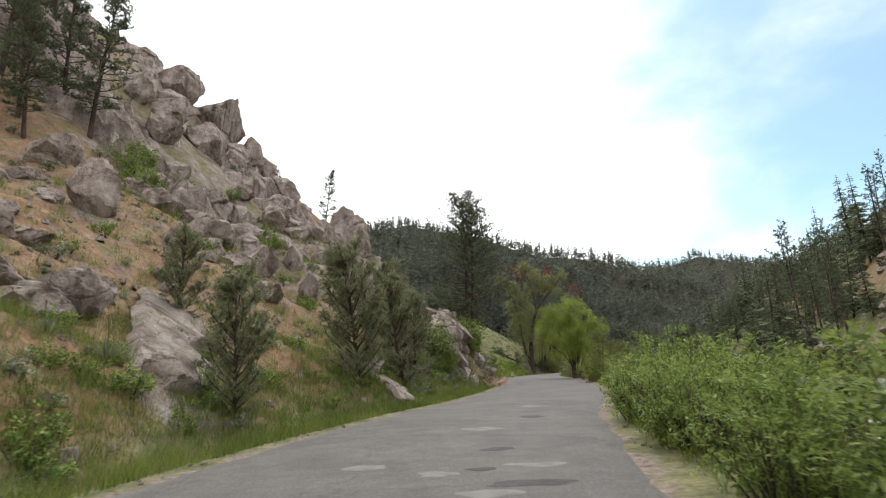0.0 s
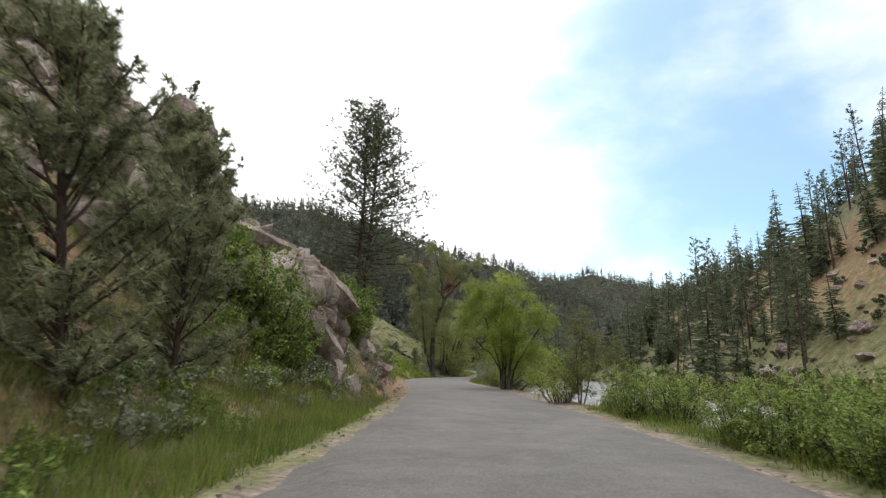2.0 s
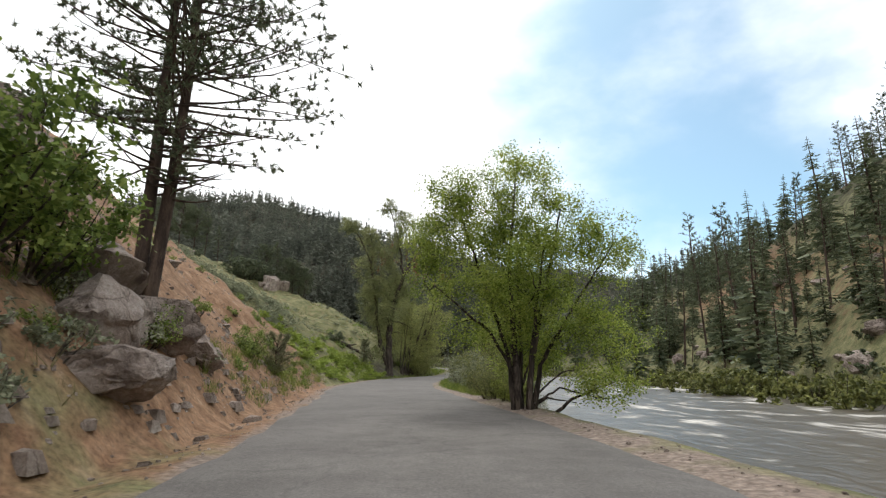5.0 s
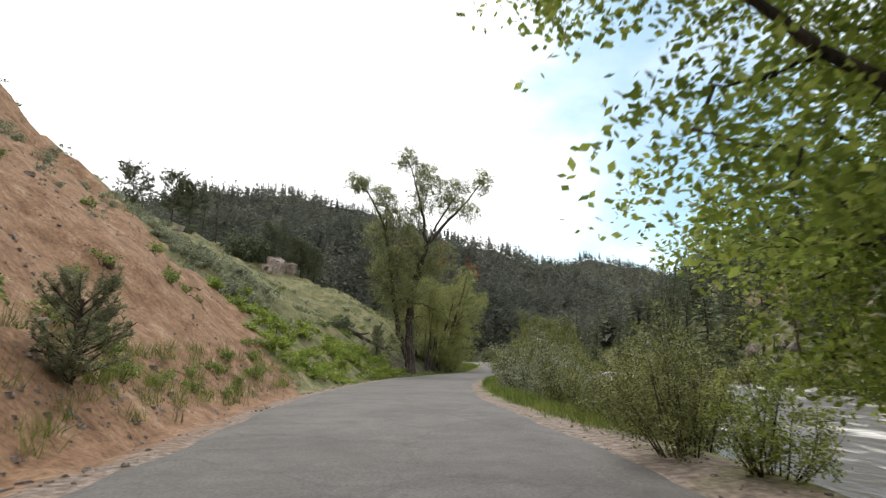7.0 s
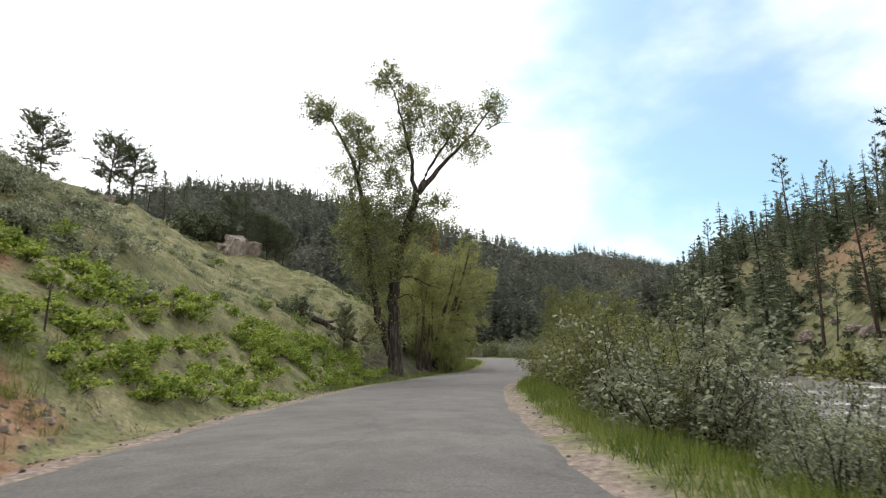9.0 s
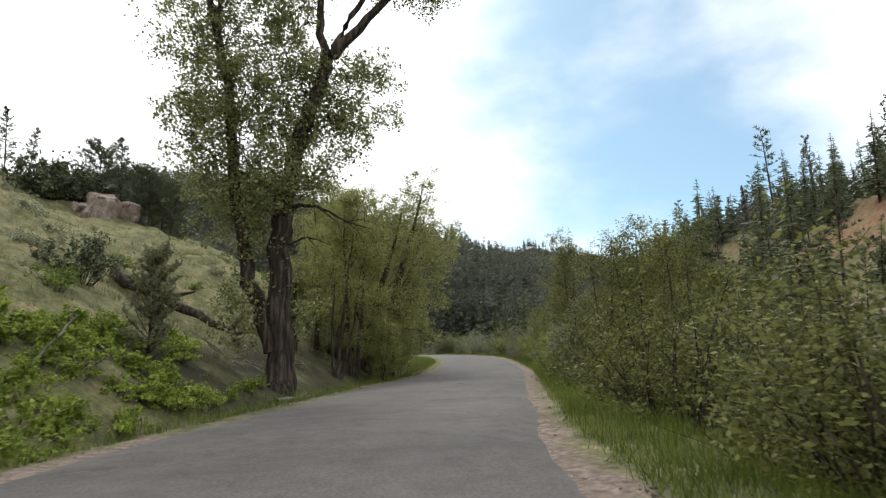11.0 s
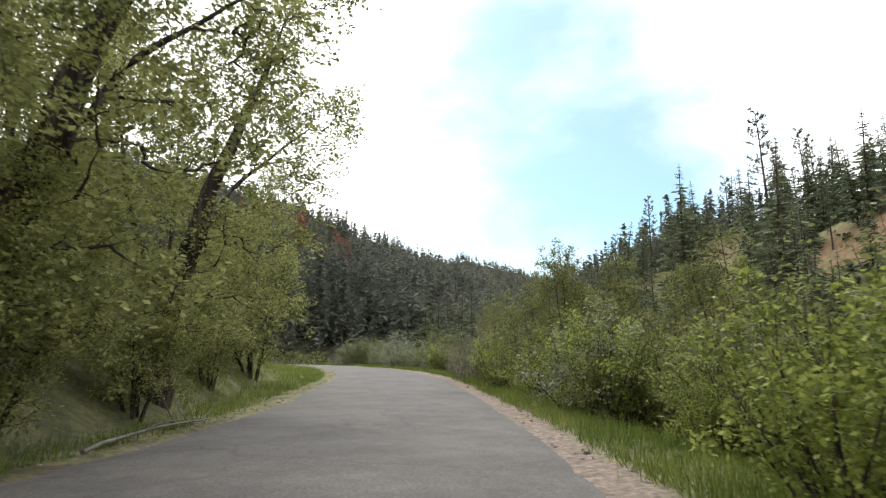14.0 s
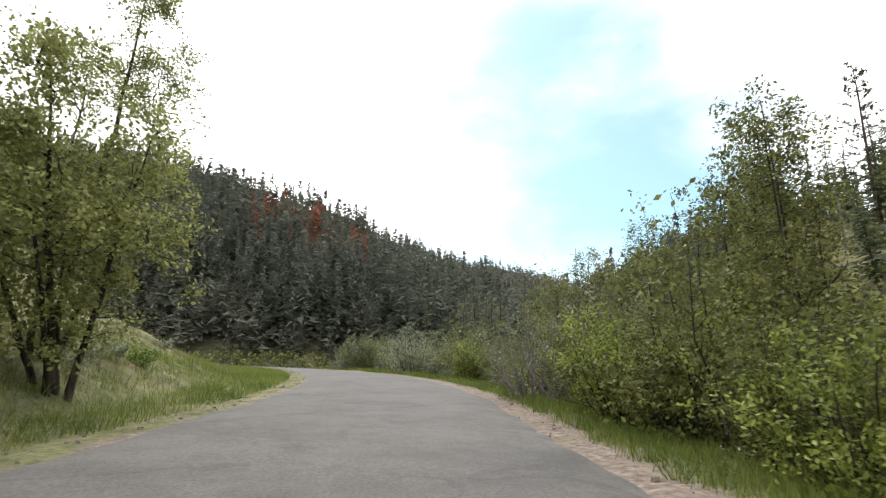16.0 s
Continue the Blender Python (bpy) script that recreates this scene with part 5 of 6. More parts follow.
plant(fir, [(70.5, 140.5, 1.4), (62.8, 103.7, 1.45), (89, 115, 1.45), (100, 172, 1.6), (110, 196, 1.7), (58, 96, 0.8)] + slope_places(50, 56, 95, 60, 170, 0.35, 0.8, 74) + slope_places(110, 62, 150, 20, 270, 0.6, 1.25, 71) + slope_places(60, 88, 140, 158, 225, 0.55, 1.0, 75) + [(84, 229, 1.3), (88, 226, 1.15), (80, 232, 1.25), (91, 231, 1.4), (76, 236, 1.1), (86, 237, 1.3), (93, 222, 1.2)], seed=18)
plant(fir2, [(80, 128, 1.5), (84, 138, 1.35), (88, 150, 1.3), (77, 121, 1.2), (56.6, 78.7, 1.0), (65, 107, 1.45), (87, 133, 1.6), (123, 188, 1.6), (139, 191, 1.2)] + slope_places(85, 60, 150, 10, 250, 0.6, 1.2, 72), seed=19)


def snag(name, label, seed, height, group):
    """A bare burnt conifer: a thin trunk with broken branch stubs."""
    rng = np.random.default_rng(seed)
    root = empty(name, label, "dead tree", group)
    wood, stubs = Geo(), Geo()
    pts, _ = bend([0, 0, -0.3], [0, 0, 1], height, 8, rng, 0.02, 0.03)
    wood.tube(pts, np.linspace(0.16, 0.02, 9), 6)
    for k in range(34):
        f = rng.uniform(0.25, 0.98) * 8
        i = min(int(f), 7)
        q = pts[i] + (pts[i + 1] - pts[i]) * (f - i)
        a = rng.uniform(0, 6.28)
        limb, _ = bend(q, [math.cos(a), math.sin(a), rng.uniform(-0.3, 0.5)], rng.uniform(0.4, 1.8) * (1.1 - f / 9), 3, rng, 0.15, 0.02)
        stubs.tube(limb, np.linspace(0.03, 0.008, 4), 3)
    part("trunk", wood, M_DEAD_WOOD, root, smooth=True)
    part("branchwork", stubs, M_DEAD_WOOD, root)
    return root


burnt = snag("snag", "bare grey dead conifer on the valley slope", 44, 13.0, "dead conifers on the valley slopes")
plant(burnt, slope_places(34, 70, 150, 30, 230, 0.6, 1.1, 73) + [(101, 170, 1.1), (118, 190, 1.2), (60, 150, 0.6)], seed=23)


def yucca(name, label, seed):
    """A rosette of stiff narrow blades with an old pale flower stalk."""
    rng = np.random.default_rng(seed)
    root = empty(name, label, "yucca", "yuccas on the red slope")
    blades, stalk = Geo(), Geo()
    for k in range(70):
        a, e = rng.uniform(0, 6.28), rng.uniform(0.05, 1.3)
        w = np.array([math.cos(a) * math.cos(e), math.sin(a) * math.cos(e), math.sin(e)])
        ln = rng.uniform(0.4, 0.65)
        side = unit(np.cross(w, [0, 0, 1])) * 0.014
        up = np.cross(side, w) / 0.014 * 0.006
        base, mid, tip = w * 0.03, w * ln * 0.55 + [0, 0, -0.01], w * ln + [0, 0, -0.06 * (1 - e)]
        blades.add([base - side * 0.6, base + side * 0.6, mid - side, mid + side, mid + up, tip], [[0, 1, 4], [0, 4, 2], [1, 3, 4], [2, 4, 5], [4, 3, 5]])
    stalk.tube(np.array([[0, 0, 0], [0.04, 0, 0.45], [0.02, 0.03, 0.85]]), [0.014, 0.012, 0.02], 5)
    part("leaf_rosette", blades, M_LEAF_GREY, root)
    part("flower_stalk", stalk, M_DRY_GRASS, root, "pale dry flower stalk")
    return root


plant(yucca("yucca", "grey-green spiky yucca with a dry stalk on red soil", 45), [(-7.7, 14.1, 1.3), (-8.6, 13.2, 0.9), (-10.8, 20.5, 0.9), (-12.6, 24.0, 0.9), (-7.0, 20.8, 0.8)], seed=24, sink=0.02)


def forest(name, label, seed, n, boxes, lo, hi, mat, keep, sprays=30):
    """Far woods: many small ragged conifers in one mesh."""
    rng = np.random.default_rng(seed)
    xs, ys = [], []
    for x0, x1, y0, y1, share in boxes:
        k = int(n * share)
        xs.append(rng.uniform(x0, x1, k))
        ys.append(rng.uniform(y0, y1, k))
    x, y = np.concatenate(xs), np.concatenate(ys)
    z = land(x, y)[0]
    ok = keep(x, y, z, rng)
    x, y, z = x[ok], y[ok], z[ok]
    h = rng.uniform(lo, hi * 1.15, len(x))
    h *= 0.55 + 0.55 * rng.uniform(size=len(x)) ** 0.7
    r = h * rng.uniform(0.14, 0.24, len(x))
    n = len(x) * sprays
    i = np.repeat(np.arange(len(x)), sprays)
    u = rng.uniform(0.04, 1, n)
    bluff = rng.choice([0.75, 0.95, 1.5], len(x))[i]
    reach = r[i] * (1.03 - u ** bluff) * rng.uniform(0.55, 1.2, n)
    a = rng.uniform(0, 2 * np.pi, n)
    out = reach * np.sqrt(rng.uniform(0.05, 1, n))
    at = np.stack([x[i] + np.cos(a) * out, y[i] + np.sin(a) * out, z[i] + h[i] * (0.06 + 0.92 * u) - out * 0.25], 1)
    size = (r[i] * 0.34 * (1.1 - 0.6 * u) * (60 / sprays) ** 0.4)[:, None]
    way = np.stack([np.cos(a), np.sin(a), rng.uniform(-0.5, 0.1, n)], 1) + rng.normal(size=(n, 3)) * 0.3
    side = np.stack([-np.sin(a), np.cos(a), rng.normal(size=n) * 0.4], 1)
    g = Geo()
    g.add(np.stack([at - way * size - side * size * 0.7, at - way * size * 0.8 + side * size * 0.7, at + way * size * 1.5], 1).reshape(-1, 3), np.arange(3 * n).reshape(-1, 3))
    me = g.mesh(name, mat)
    tagged(new(name, me), label, "forest", kind="stuff")


def woods(x, y, z, rng):
    d = np.abs(road_frame(x, y)[0])
    return (d > 50) & (z > 2.5) & (np.hypot(x - 25, y - 110) > 150) & ~((x < 12) & (y < 230))


forest("valley_forest", "dense dark conifer forest closing the valley", 84, 5200, [(-60, 230, 235, 330, 0.75), (90, 330, 60, 330, 0.25)], 9, 16, M_NEEDLE_HAZED, woods, 80)
forest("far_forest", "dense dark conifer forest on the mountainsides", 81, 9000, [(-150, 260, 330, 500, 0.5), (-320, 330, 480, 760, 0.5)], 9, 15, M_NEEDLE_HAZED, woods)
forest("ridge_forest", "dark conifer forest along the far ridges", 82, 8000, [(-420, 500, 560, 900, 0.4), (250, 900, 700, 1300, 0.6)], 11, 18, M_NEEDLE_HAZED, woods, 16)
forest("beetle_killed_trees", "scattered rust-red dead conifers in the forest", 83, 40, [(50, 95, 325, 380, 1.0)], 11, 15, M_RED_NEEDLE, woods)

# ---------------------------------------------------------------- rocks


def boulder_mesh(seed, cuts=15, detail=4, rough=0.05, mat=M_ROCK, blocks=0.07):
    """A block of jointed granite: planes cut it to facets, joints step its faces, weather rounds its edges."""
    rng = np.random.default_rng(seed)
    bm = bmesh.new()
    bmesh.ops.create_icosphere(bm, subdivisions=detail, radius=1.0)
    planes = [(unit(rng.normal(size=3) * [1, 1, 0.8]), rng.uniform(0.5, 0.82)) for k in range(cuts)]
    sets = [(unit(rng.normal(size=3) * [1, 1, 0.3]), rng.uniform(0.35, 0.6)), (unit(rng.normal(size=3) * [0.35, 0.35, 1]), rng.uniform(0.3, 0.5))]
    shift = rng.uniform(-1, 1, 64)
    off = Vector(rng.uniform(-50, 50, 3))
    for v in bm.verts:
        p = np.array(v.co)
        for n, c in planes:
            e = float(p @ n) - c
            if e > 0:
                p = p - n * e
        q = Vector(p)
        warp = noise.noise(q * 1.5 + off) * 0.12
        cell = [math.floor((float(p @ n) + warp) / w) for n, w in sets]
        joint = min(abs((float(p @ n) + warp) / w - round((float(p @ n) + warp) / w)) * w for n, w in sets)
        k = shift[(cell[0] * 7 + cell[1] * 13) % 64] * blocks - 0.07 * max(0, 1 - joint / 0.035)
        k += noise.fractal(q * 2.2 + off, 1.0, 2.0, 4) * 0.07 + noise.fractal(q * 7 + off, 0.8, 2.0, 4) * rough
        v.co = q * (1 + k)
    me = bpy.data.meshes.new("boulder")
    bm.to_mesh(me)
    bm.free()
    me.materials.append(mat)
    for p in me.polygons:
        p.use_smooth = True
    me.set_sharp_from_angle(angle=radians(28))
    return me


ROCKS = [boulder_mesh(100 + k, mat=M_ROCK) for k in range(6)] + [boulder_mesh(140 + k, 9, 6, 0.03, M_ROCK, 0.02) for k in range(3)]
PALE = [boulder_mesh(120 + k, mat=M_PALE_ROCK) for k in range(3)]


def boulder(x, y, size, k=0, turn=0, tilt=(0, 0), label="weathered pinkish-grey granite boulder on the slope", lift=0.15, pale=False, group="boulders on the hillside", name="boulder", z=None, big=False):
    ob = new(name, PALE[k % 3] if pale else ROCKS[k if k > 5 and big else k % 6])
    sx, sy, sz = size
    ob.matrix_basis = pose(x, y, ground_z(x, y) + sz * lift if z is None else z, tilt[0], tilt[1], turn) @ Matrix.Diagonal((sx, sy, sz, 1))
    return tagged(ob, label, "boulder", group)


boulder(-21.1, 31.2, (1.6, 1.4, 1.2), 0, 20, pale=True, label="pale angular granite boulder on the red slope")
boulder(-22.0, 33.2, (1.5, 1.2, 1.3), 1, 80)
boulder(-16.5, 27.9, (1.5, 1.4, 1.9), 2, 40, lift=0.35)
boulder(-27.6, 73.0, (4.9, 4.5, 6.0), 6, 10, z=34.8, big=True, label="massive rounded granite tower on the crest", name="granite_tower", group="")
boulder(-23.6, 74.5, (1.8, 1.8, 3.0), 7, 70, z=31.0, big=True)
boulder(-9.6, 63.6, (4.1, 3.8, 6.4), 7, 30, z=13.6, big=True, label="tall rounded granite dome above the road", name="granite_dome", group="")
boulder(-12.4, 66.0, (3.2, 3.0, 5.0), 8, 80, z=14.5, big=True, label="tall rounded granite dome above the road", name="granite_dome", group="")
boulder(-10.4, 16.8, (1.3, 1.1, 0.95), 1, 15, label="dark rounded boulder set in red soil")
boulder(-10.4, 14.2, (0.8, 0.8, 0.7), 0, 50, pale=True)
boulder(-11.6, 15.2, (0.9, 0.9, 0.6), 1, 0, pale=True)
boulder(-6.6, 14.6, (0.9, 1.2, 0.7), 2, 30, (30, 15), pale=True, label="pale pink ledge of bedrock at the slope's foot", name="rock_ledge", group="")
boulder(-3.2, 29.0, (0.7, 1.2, 0.7), 0, 70, pale=True)
for k, (x, y, s) in enumerate([(-11.3, 58.1, 1.8), (-9.9, 60.6, 1.6), (-5.9, 62.6, 2.2), (-17.1, 39.2, 1.3), (-15.4, 40.2, 0.9), (-15.6, 45.2, 1.0), (-24.0, 45.7, 1.8), (-23.8, 50, 2.0), (-27.4, 51.5, 1.8), (-9.5, 40.7, 1.1),
                               (-7.0, 61.5, 1.6), (-13, 50, 1.7), (-14.5, 53.5, 1.9), (-12.5, 55, 1.4), (-16, 48, 1.3), (-18.5, 47.5, 1.6), (-21, 47, 1.9), (-25.5, 54, 2.4), (-22.5, 57, 2.6), (-15.6, 60, 2.2),
                               (-13, 37, 0.8), (-11, 34, 0.7), (-9, 31, 0.8), (-12.8, 29, 0.7), (-7.5, 36.5, 1.1), (-6.0, 37.2, 0.9), (-8.4, 46.6, 1.3), (-6.5, 51, 1.5), (-10.5, 47.5, 1.0), (-4.0, 55.5, 1.6), (-27.5, 60, 3.0), (-30, 66, 3.4)]):
    boulder(x, y, (s, s * (0.8 + 0.1 * (k % 4)), s * (0.75 + 0.12 * (k % 5))), k, 47 * k, lift=0.3, pale=k % 6 == 2)
for k, (x, y, s) in enumerate([(-13.1, 69.6, 2.6), (-15.8, 71.6, 2.4), (-11.6, 61.0, 2.3), (-18.6, 72.6, 2.6), (-21.2, 74.2, 2.2), (-17.0, 68.4, 2.0), (-14.2, 64.8, 2.2), (-20.0, 69.6, 2.0), (-24.4, 70.6, 2.2), (-31.6, 70.4, 2.6), (-34.2, 66.6, 2.4)]):
    boulder(x, y, (s, s * (0.75 + 0.1 * (k % 4)), s * (0.7 + 0.12 * (k % 5))), k + 2, 71 * k, (6 * (k % 3), 4 * (k % 4)), lift=0.2)
# half-buried ledges that break the rocky slope
LEDGE_RNG = np.random.default_rng(77)
for k in range(95):
    y = LEDGE_RNG.uniform(12, 70)
    x = float(np.interp(y, LINE[:300, 1], LINE[:300, 0])) - 8 - 20 * LEDGE_RNG.uniform() ** 0.8 - 0.10 * max(0, y - 30)
    s = LEDGE_RNG.uniform(0.5, 1.0) * (0.9 if y < 32 else 1.7)
    boulder(x, y, (s * 1.4, s, s * LEDGE_RNG.uniform(0.5, 1.0)), k, LEDGE_RNG.uniform(0, 360), (LEDGE_RNG.normal() * 14, LEDGE_RNG.normal() * 14), lift=0.1, pale=k % 7 == 3, label="half-buried granite ledge on the rocky slope", name="rock_ledge", group="ledges on the rocky slope")


def cells(x, y, scale, seed):
    """Voronoi cells: distance to the nearest border, and a random number for each cell."""
    gx, gy = np.floor(x / scale).astype(int), np.floor(y / scale).astype(int)
    best, second, mark = np.full(x.shape, 9e9), np.full(x.shape, 9e9), np.zeros(x.shape)
    for i in (-1, 0, 1):
        for j in (-1, 0, 1):
            cx, cy = gx + i, gy + j
            k = (cx * 73856093 ^ cy * 19349663 ^ seed * 83492791) & 0x7FFFFF
            u, v, w = (k * 1103515 % 9973) / 9973, (k * 7919 % 9967) / 9967, (k * 6271 % 9949) / 9949
            d = np.hypot((cx + u) * scale - x, (cy + v) * scale - y)
            near = d < best
            second = np.where(near, best, np.minimum(second, d))
            mark = np.where(near, w, mark)
            best = np.minimum(best, d)
    return (second - best) / 2, mark


def crag():
    """Jointed bedrock that breaks out of the hillside in blocks and ledges."""
    x, y = np.meshgrid(np.arange(-36, 1.0, 0.27), np.arange(20, 69, 0.27))
    shape = x.shape
    xr, yr = x.ravel(), y.ravel()
    d = road_frame(xr, yr)[0]
    left = -d - 3.7
    z = land(xr, yr)[0]
    wx, wy = xr + 0.5 * fractal(xr, yr, 2.2, 71, 3), yr + 0.5 * fractal(xr, yr, 2.2, 75, 3)
    e1, c1 = cells(wx, wy + 0.6 * z, 3.4, 3)
    e2, c2 = cells(wx, wy + 0.6 * z, 1.3, 5)
    mask = 0.95 * fractal(xr, yr, 8, 61, 3) - 0.3 + np.interp(yr, [21, 24, 30, 40, 52, 67, 68], [-3, -0.9, -0.65, -0.35, -0.05, 0.15, -3]) + np.clip((left - 7) / 8, -1.2, 0.35)
    rise = np.clip(mask / 0.35, -0.6, 1.0)
    block = (0.35 + 2.3 * c1) * np.minimum(e1 / 0.3, 1) + (0.1 + 0.85 * c2) * np.minimum(e2 / 0.14, 1)
    up = rise * (0.15 + 0.8 * block) + 0.12 * fractal(xr, yr, 0.9, 81, 3) - 0.12
    up = np.where(left < 4.0, -0.5, up)
    v = np.stack([xr + 0.35 * np.clip(up, 0, 2), yr - 0.2 * np.clip(up, 0, 2), z + up], 1)
    i = np.arange(x.size).reshape(shape)
    f = np.stack([i[:-1, :-1], i[:-1, 1:], i[1:, 1:], i[1:, :-1]], -1).reshape(-1, 4)
    f = f[(up[f] > -0.1).any(1)]
    g = Geo()
    g.add(v, f)
    me = g.mesh("crag", M_ROCK, True)
    me.set_sharp_from_angle(angle=radians(35))
    tagged(new("crag", me), "jointed pinkish-grey granite bedrock breaking out of the hillside", "rock face", kind="structure")


crag()


def scree(name, label, seed, spots, lo, hi, mat):
    """Loose stones, each a small irregular block."""
    rng = np.random.default_rng(seed)
    x, y = spots
    z = land(x, y)[0]
    cube = np.array([[-1, -1, -1], [1, -1, -1], [1, 1, -1], [-1, 1, -1], [-0.7, -0.7, 0.8], [0.7, -0.6, 0.9], [0.6, 0.7, 0.7], [-0.7, 0.6, 0.9]])
    face = np.array([[0, 1, 5, 4], [1, 2, 6, 5], [2, 3, 7, 6], [3, 0, 4, 7], [4, 5, 6, 7]])
    g = Geo()
    for i in range(len(x)):
        k = lo * (hi / lo) ** (rng.uniform() ** 2)
        a = rng.uniform(0, 6.28)
        v = cube * (1 + rng.uniform(-0.3, 0.3, (8, 3))) * k * [1, 0.8, 0.6]
        v = np.stack([v[:, 0] * math.cos(a) - v[:, 1] * math.sin(a) + x[i], v[:, 0] * math.sin(a) + v[:, 1] * math.cos(a) + y[i], v[:, 2] + z[i] + k * 0.1], 1)
        g.add(v, face)
    tagged(new(name, g.mesh(name, mat)), label, "stones", kind="stuff")


# the outcrop whose overhanging slab stands over the road
boulder(-1.0, 44.0, (2.7, 4.0, 2.9), 6, 14, (0, 10), z=2.3, big=True, label="large rounded granite outcrop at the roadside", name="rock_outcrop", group="")
boulder(-0.1, 47.6, (3.2, 4.0, 3.2), 7, -10, (-4, 14), z=2.7, big=True, label="large granite outcrop overhanging the roadside", name="rock_outcrop", group="")


def sheet_of_rock(name, label, at, heading, tilt, length, width, thick, droop, seed, mat=M_ROCK, roll=0.0):
    """A curved exfoliation sheet with a blunt broken end."""
    rng = np.random.default_rng(seed)
    off = Vector(rng.uniform(-40, 40, 3))
    n, w, ring = 34, 16, []
    bm = bmesh.new()
    grid = {}
    for side in (0, 1):
        for i in range(n + 1):
            for j in range(w + 1):
                u, v = i / n, j / w * 2 - 1
                edge = (1 - abs(v) ** 5) ** 0.3 * min(1, (1 - u) * 9 + 0.05) ** 0.4
                th = thick * (0.55 + 0.45 * u) * edge * (0.5 if side else -0.5)
                p = Vector((u * length, v * width / 2 * (1 - 0.25 * u * u), th - droop * u ** 2.2))
                p += Vector((0.25, 0.25, 0.16)) * noise.fractal(p * 0.7 + off, 1.0, 2.0, 5)
                grid[side, i, j] = bm.verts.new(p)
    for i in range(n):
        for j in range(w):
            bm.faces.new([grid[1, i, j], grid[1, i + 1, j], grid[1, i + 1, j + 1], grid[1, i, j + 1]])
            bm.faces.new([grid[0, i, j + 1], grid[0, i + 1, j + 1], grid[0, i + 1, j], grid[0, i, j]])
    for i in range(n):
        for j in (0, w):
            q = [grid[0, i, j], grid[0, i + 1, j], grid[1, i + 1, j], grid[1, i, j]]
            bm.faces.new(q if j == 0 else q[::-1])
    for j in range(w):
        for i in (0, n):
            q = [grid[0, i, j + 1], grid[0, i, j], grid[1, i, j], grid[1, i, j + 1]]
            bm.faces.new(q if i == 0 else q[::-1])
    bmesh.ops.recalc_face_normals(bm, faces=bm.faces)
    me = bpy.data.meshes.new(name)
    bm.to_mesh(me)
    bm.free()
    me.materials.append(mat)
    for p in me.polygons:
        p.use_smooth = True
    me.set_sharp_from_angle(angle=radians(40))
    ob = new(name, me)
    ob.matrix_basis = Matrix.Translation(at) @ Matrix.Rotation(radians(heading), 4, "Z") @ Matrix.Rotation(radians(tilt), 4, "Y") @ Matrix.Rotation(radians(roll), 4, "X")
    tagged(ob, label, "rock")


sheet_of_rock("rock_slab", "long pale slab of bedrock lying down the slope", (-9.8, 22.4, 4.1), -66, 20, 11.0, 3.0, 1.0, 0.3, 7, M_PALE_ROCK, -34)
sheet_of_rock("rock_slab", "pale ledge of bedrock beside the road", (-3.5, 29.1, ground_z(-3.5, 29.1) - 0.05), -43, 24, 3.7, 1.5, 0.6, 0.2, 8, M_PALE_ROCK, -15)
sheet_of_rock("rock_slab", "tilted pinkish granite sheet overhanging the roadside outcrop", (-2.4, 46.0, 6.5), 24, 12, 6.2, 5.0, 1.1, 1.5, 5)
sheet_of_rock("rock_slab", "lower granite sheet of the roadside outcrop", (-2.2, 44.0, 4.6), 30, 14, 5.6, 5.0, 1.2, 1.8, 6)
for x, y, z, s in ((0.6, 41.0, 2.2, 0.95), (-0.5, 40.8, 3.1, 1.05), (-1.5, 40.7, 3.8, 1.05), (-0.3, 40.0, 1.1, 0.9), (-2.2, 41.4, 4.6, 0.9), (0.9, 41.0, 1.2, 0.8)):
    copy_thing(yellow, Matrix.Identity(4)).matrix_basis = pose(x, y, z, 0, 0, 90 * x) @ Matrix.Scale(s, 4)
for x, y, z, s in ((1.2, 42.6, 2.4, 1.5), (1.5, 43.6, 3.2, 1.3), (1.6, 42.0, 1.2, 1.4), (1.0, 42.4, 3.3, 1.2)):
    copy_thing(sage, Matrix.Identity(4)).matrix_basis = pose(x, y, z, 0, 0, 90 * y) @ Matrix.Scale(s, 4)
boulder(0.1, 44.6, (2.3, 2.8, 3.2), 8, 35, (-6, 16), z=3.7, big=True, label="rounded granite dome below an overhanging sheet", name="rock_outcrop", group="")
boulder(2.5, 44.6, (0.6, 0.9, 0.8), 3, 30, (0, 20), lift=0.3)
boulder(3.2, 46.2, (0.45, 0.6, 0.65), 1, 70)
boulder(2.2, 53.0, (1.2, 1.6, 1.3), 4, 20)
for k, (x, y, s) in enumerate([(4.7, 59.2, 1.5), (4.9, 61.8, 1.2), (5.9, 63.4, 0.8), (6.2, 65.0, 0.5), (3.6, 60.4, 1.6), (5.4, 57.4, 1.0), (2.6, 173.0, 2.4), (5.0, 175.5, 2.0), (19.3, 200, 2.0)]):
    boulder(x, y, (s, s * 1.3, s * 0.7), k, 61 * k, (10, 12), lift=0.2)

for x, y, s in ((4.9, 166.4, 2.9), (3.0, 165.0, 1.0), (6.8, 167.0, 1.7), (18.2, 178.0, 1.3), (-9.8, 158.0, 1.0)):
    boulder(x, y, (s, s, s), int(x), 40 * x, lift=0.2, pale=True, label="pale granite block on the crest of the grassy hill")

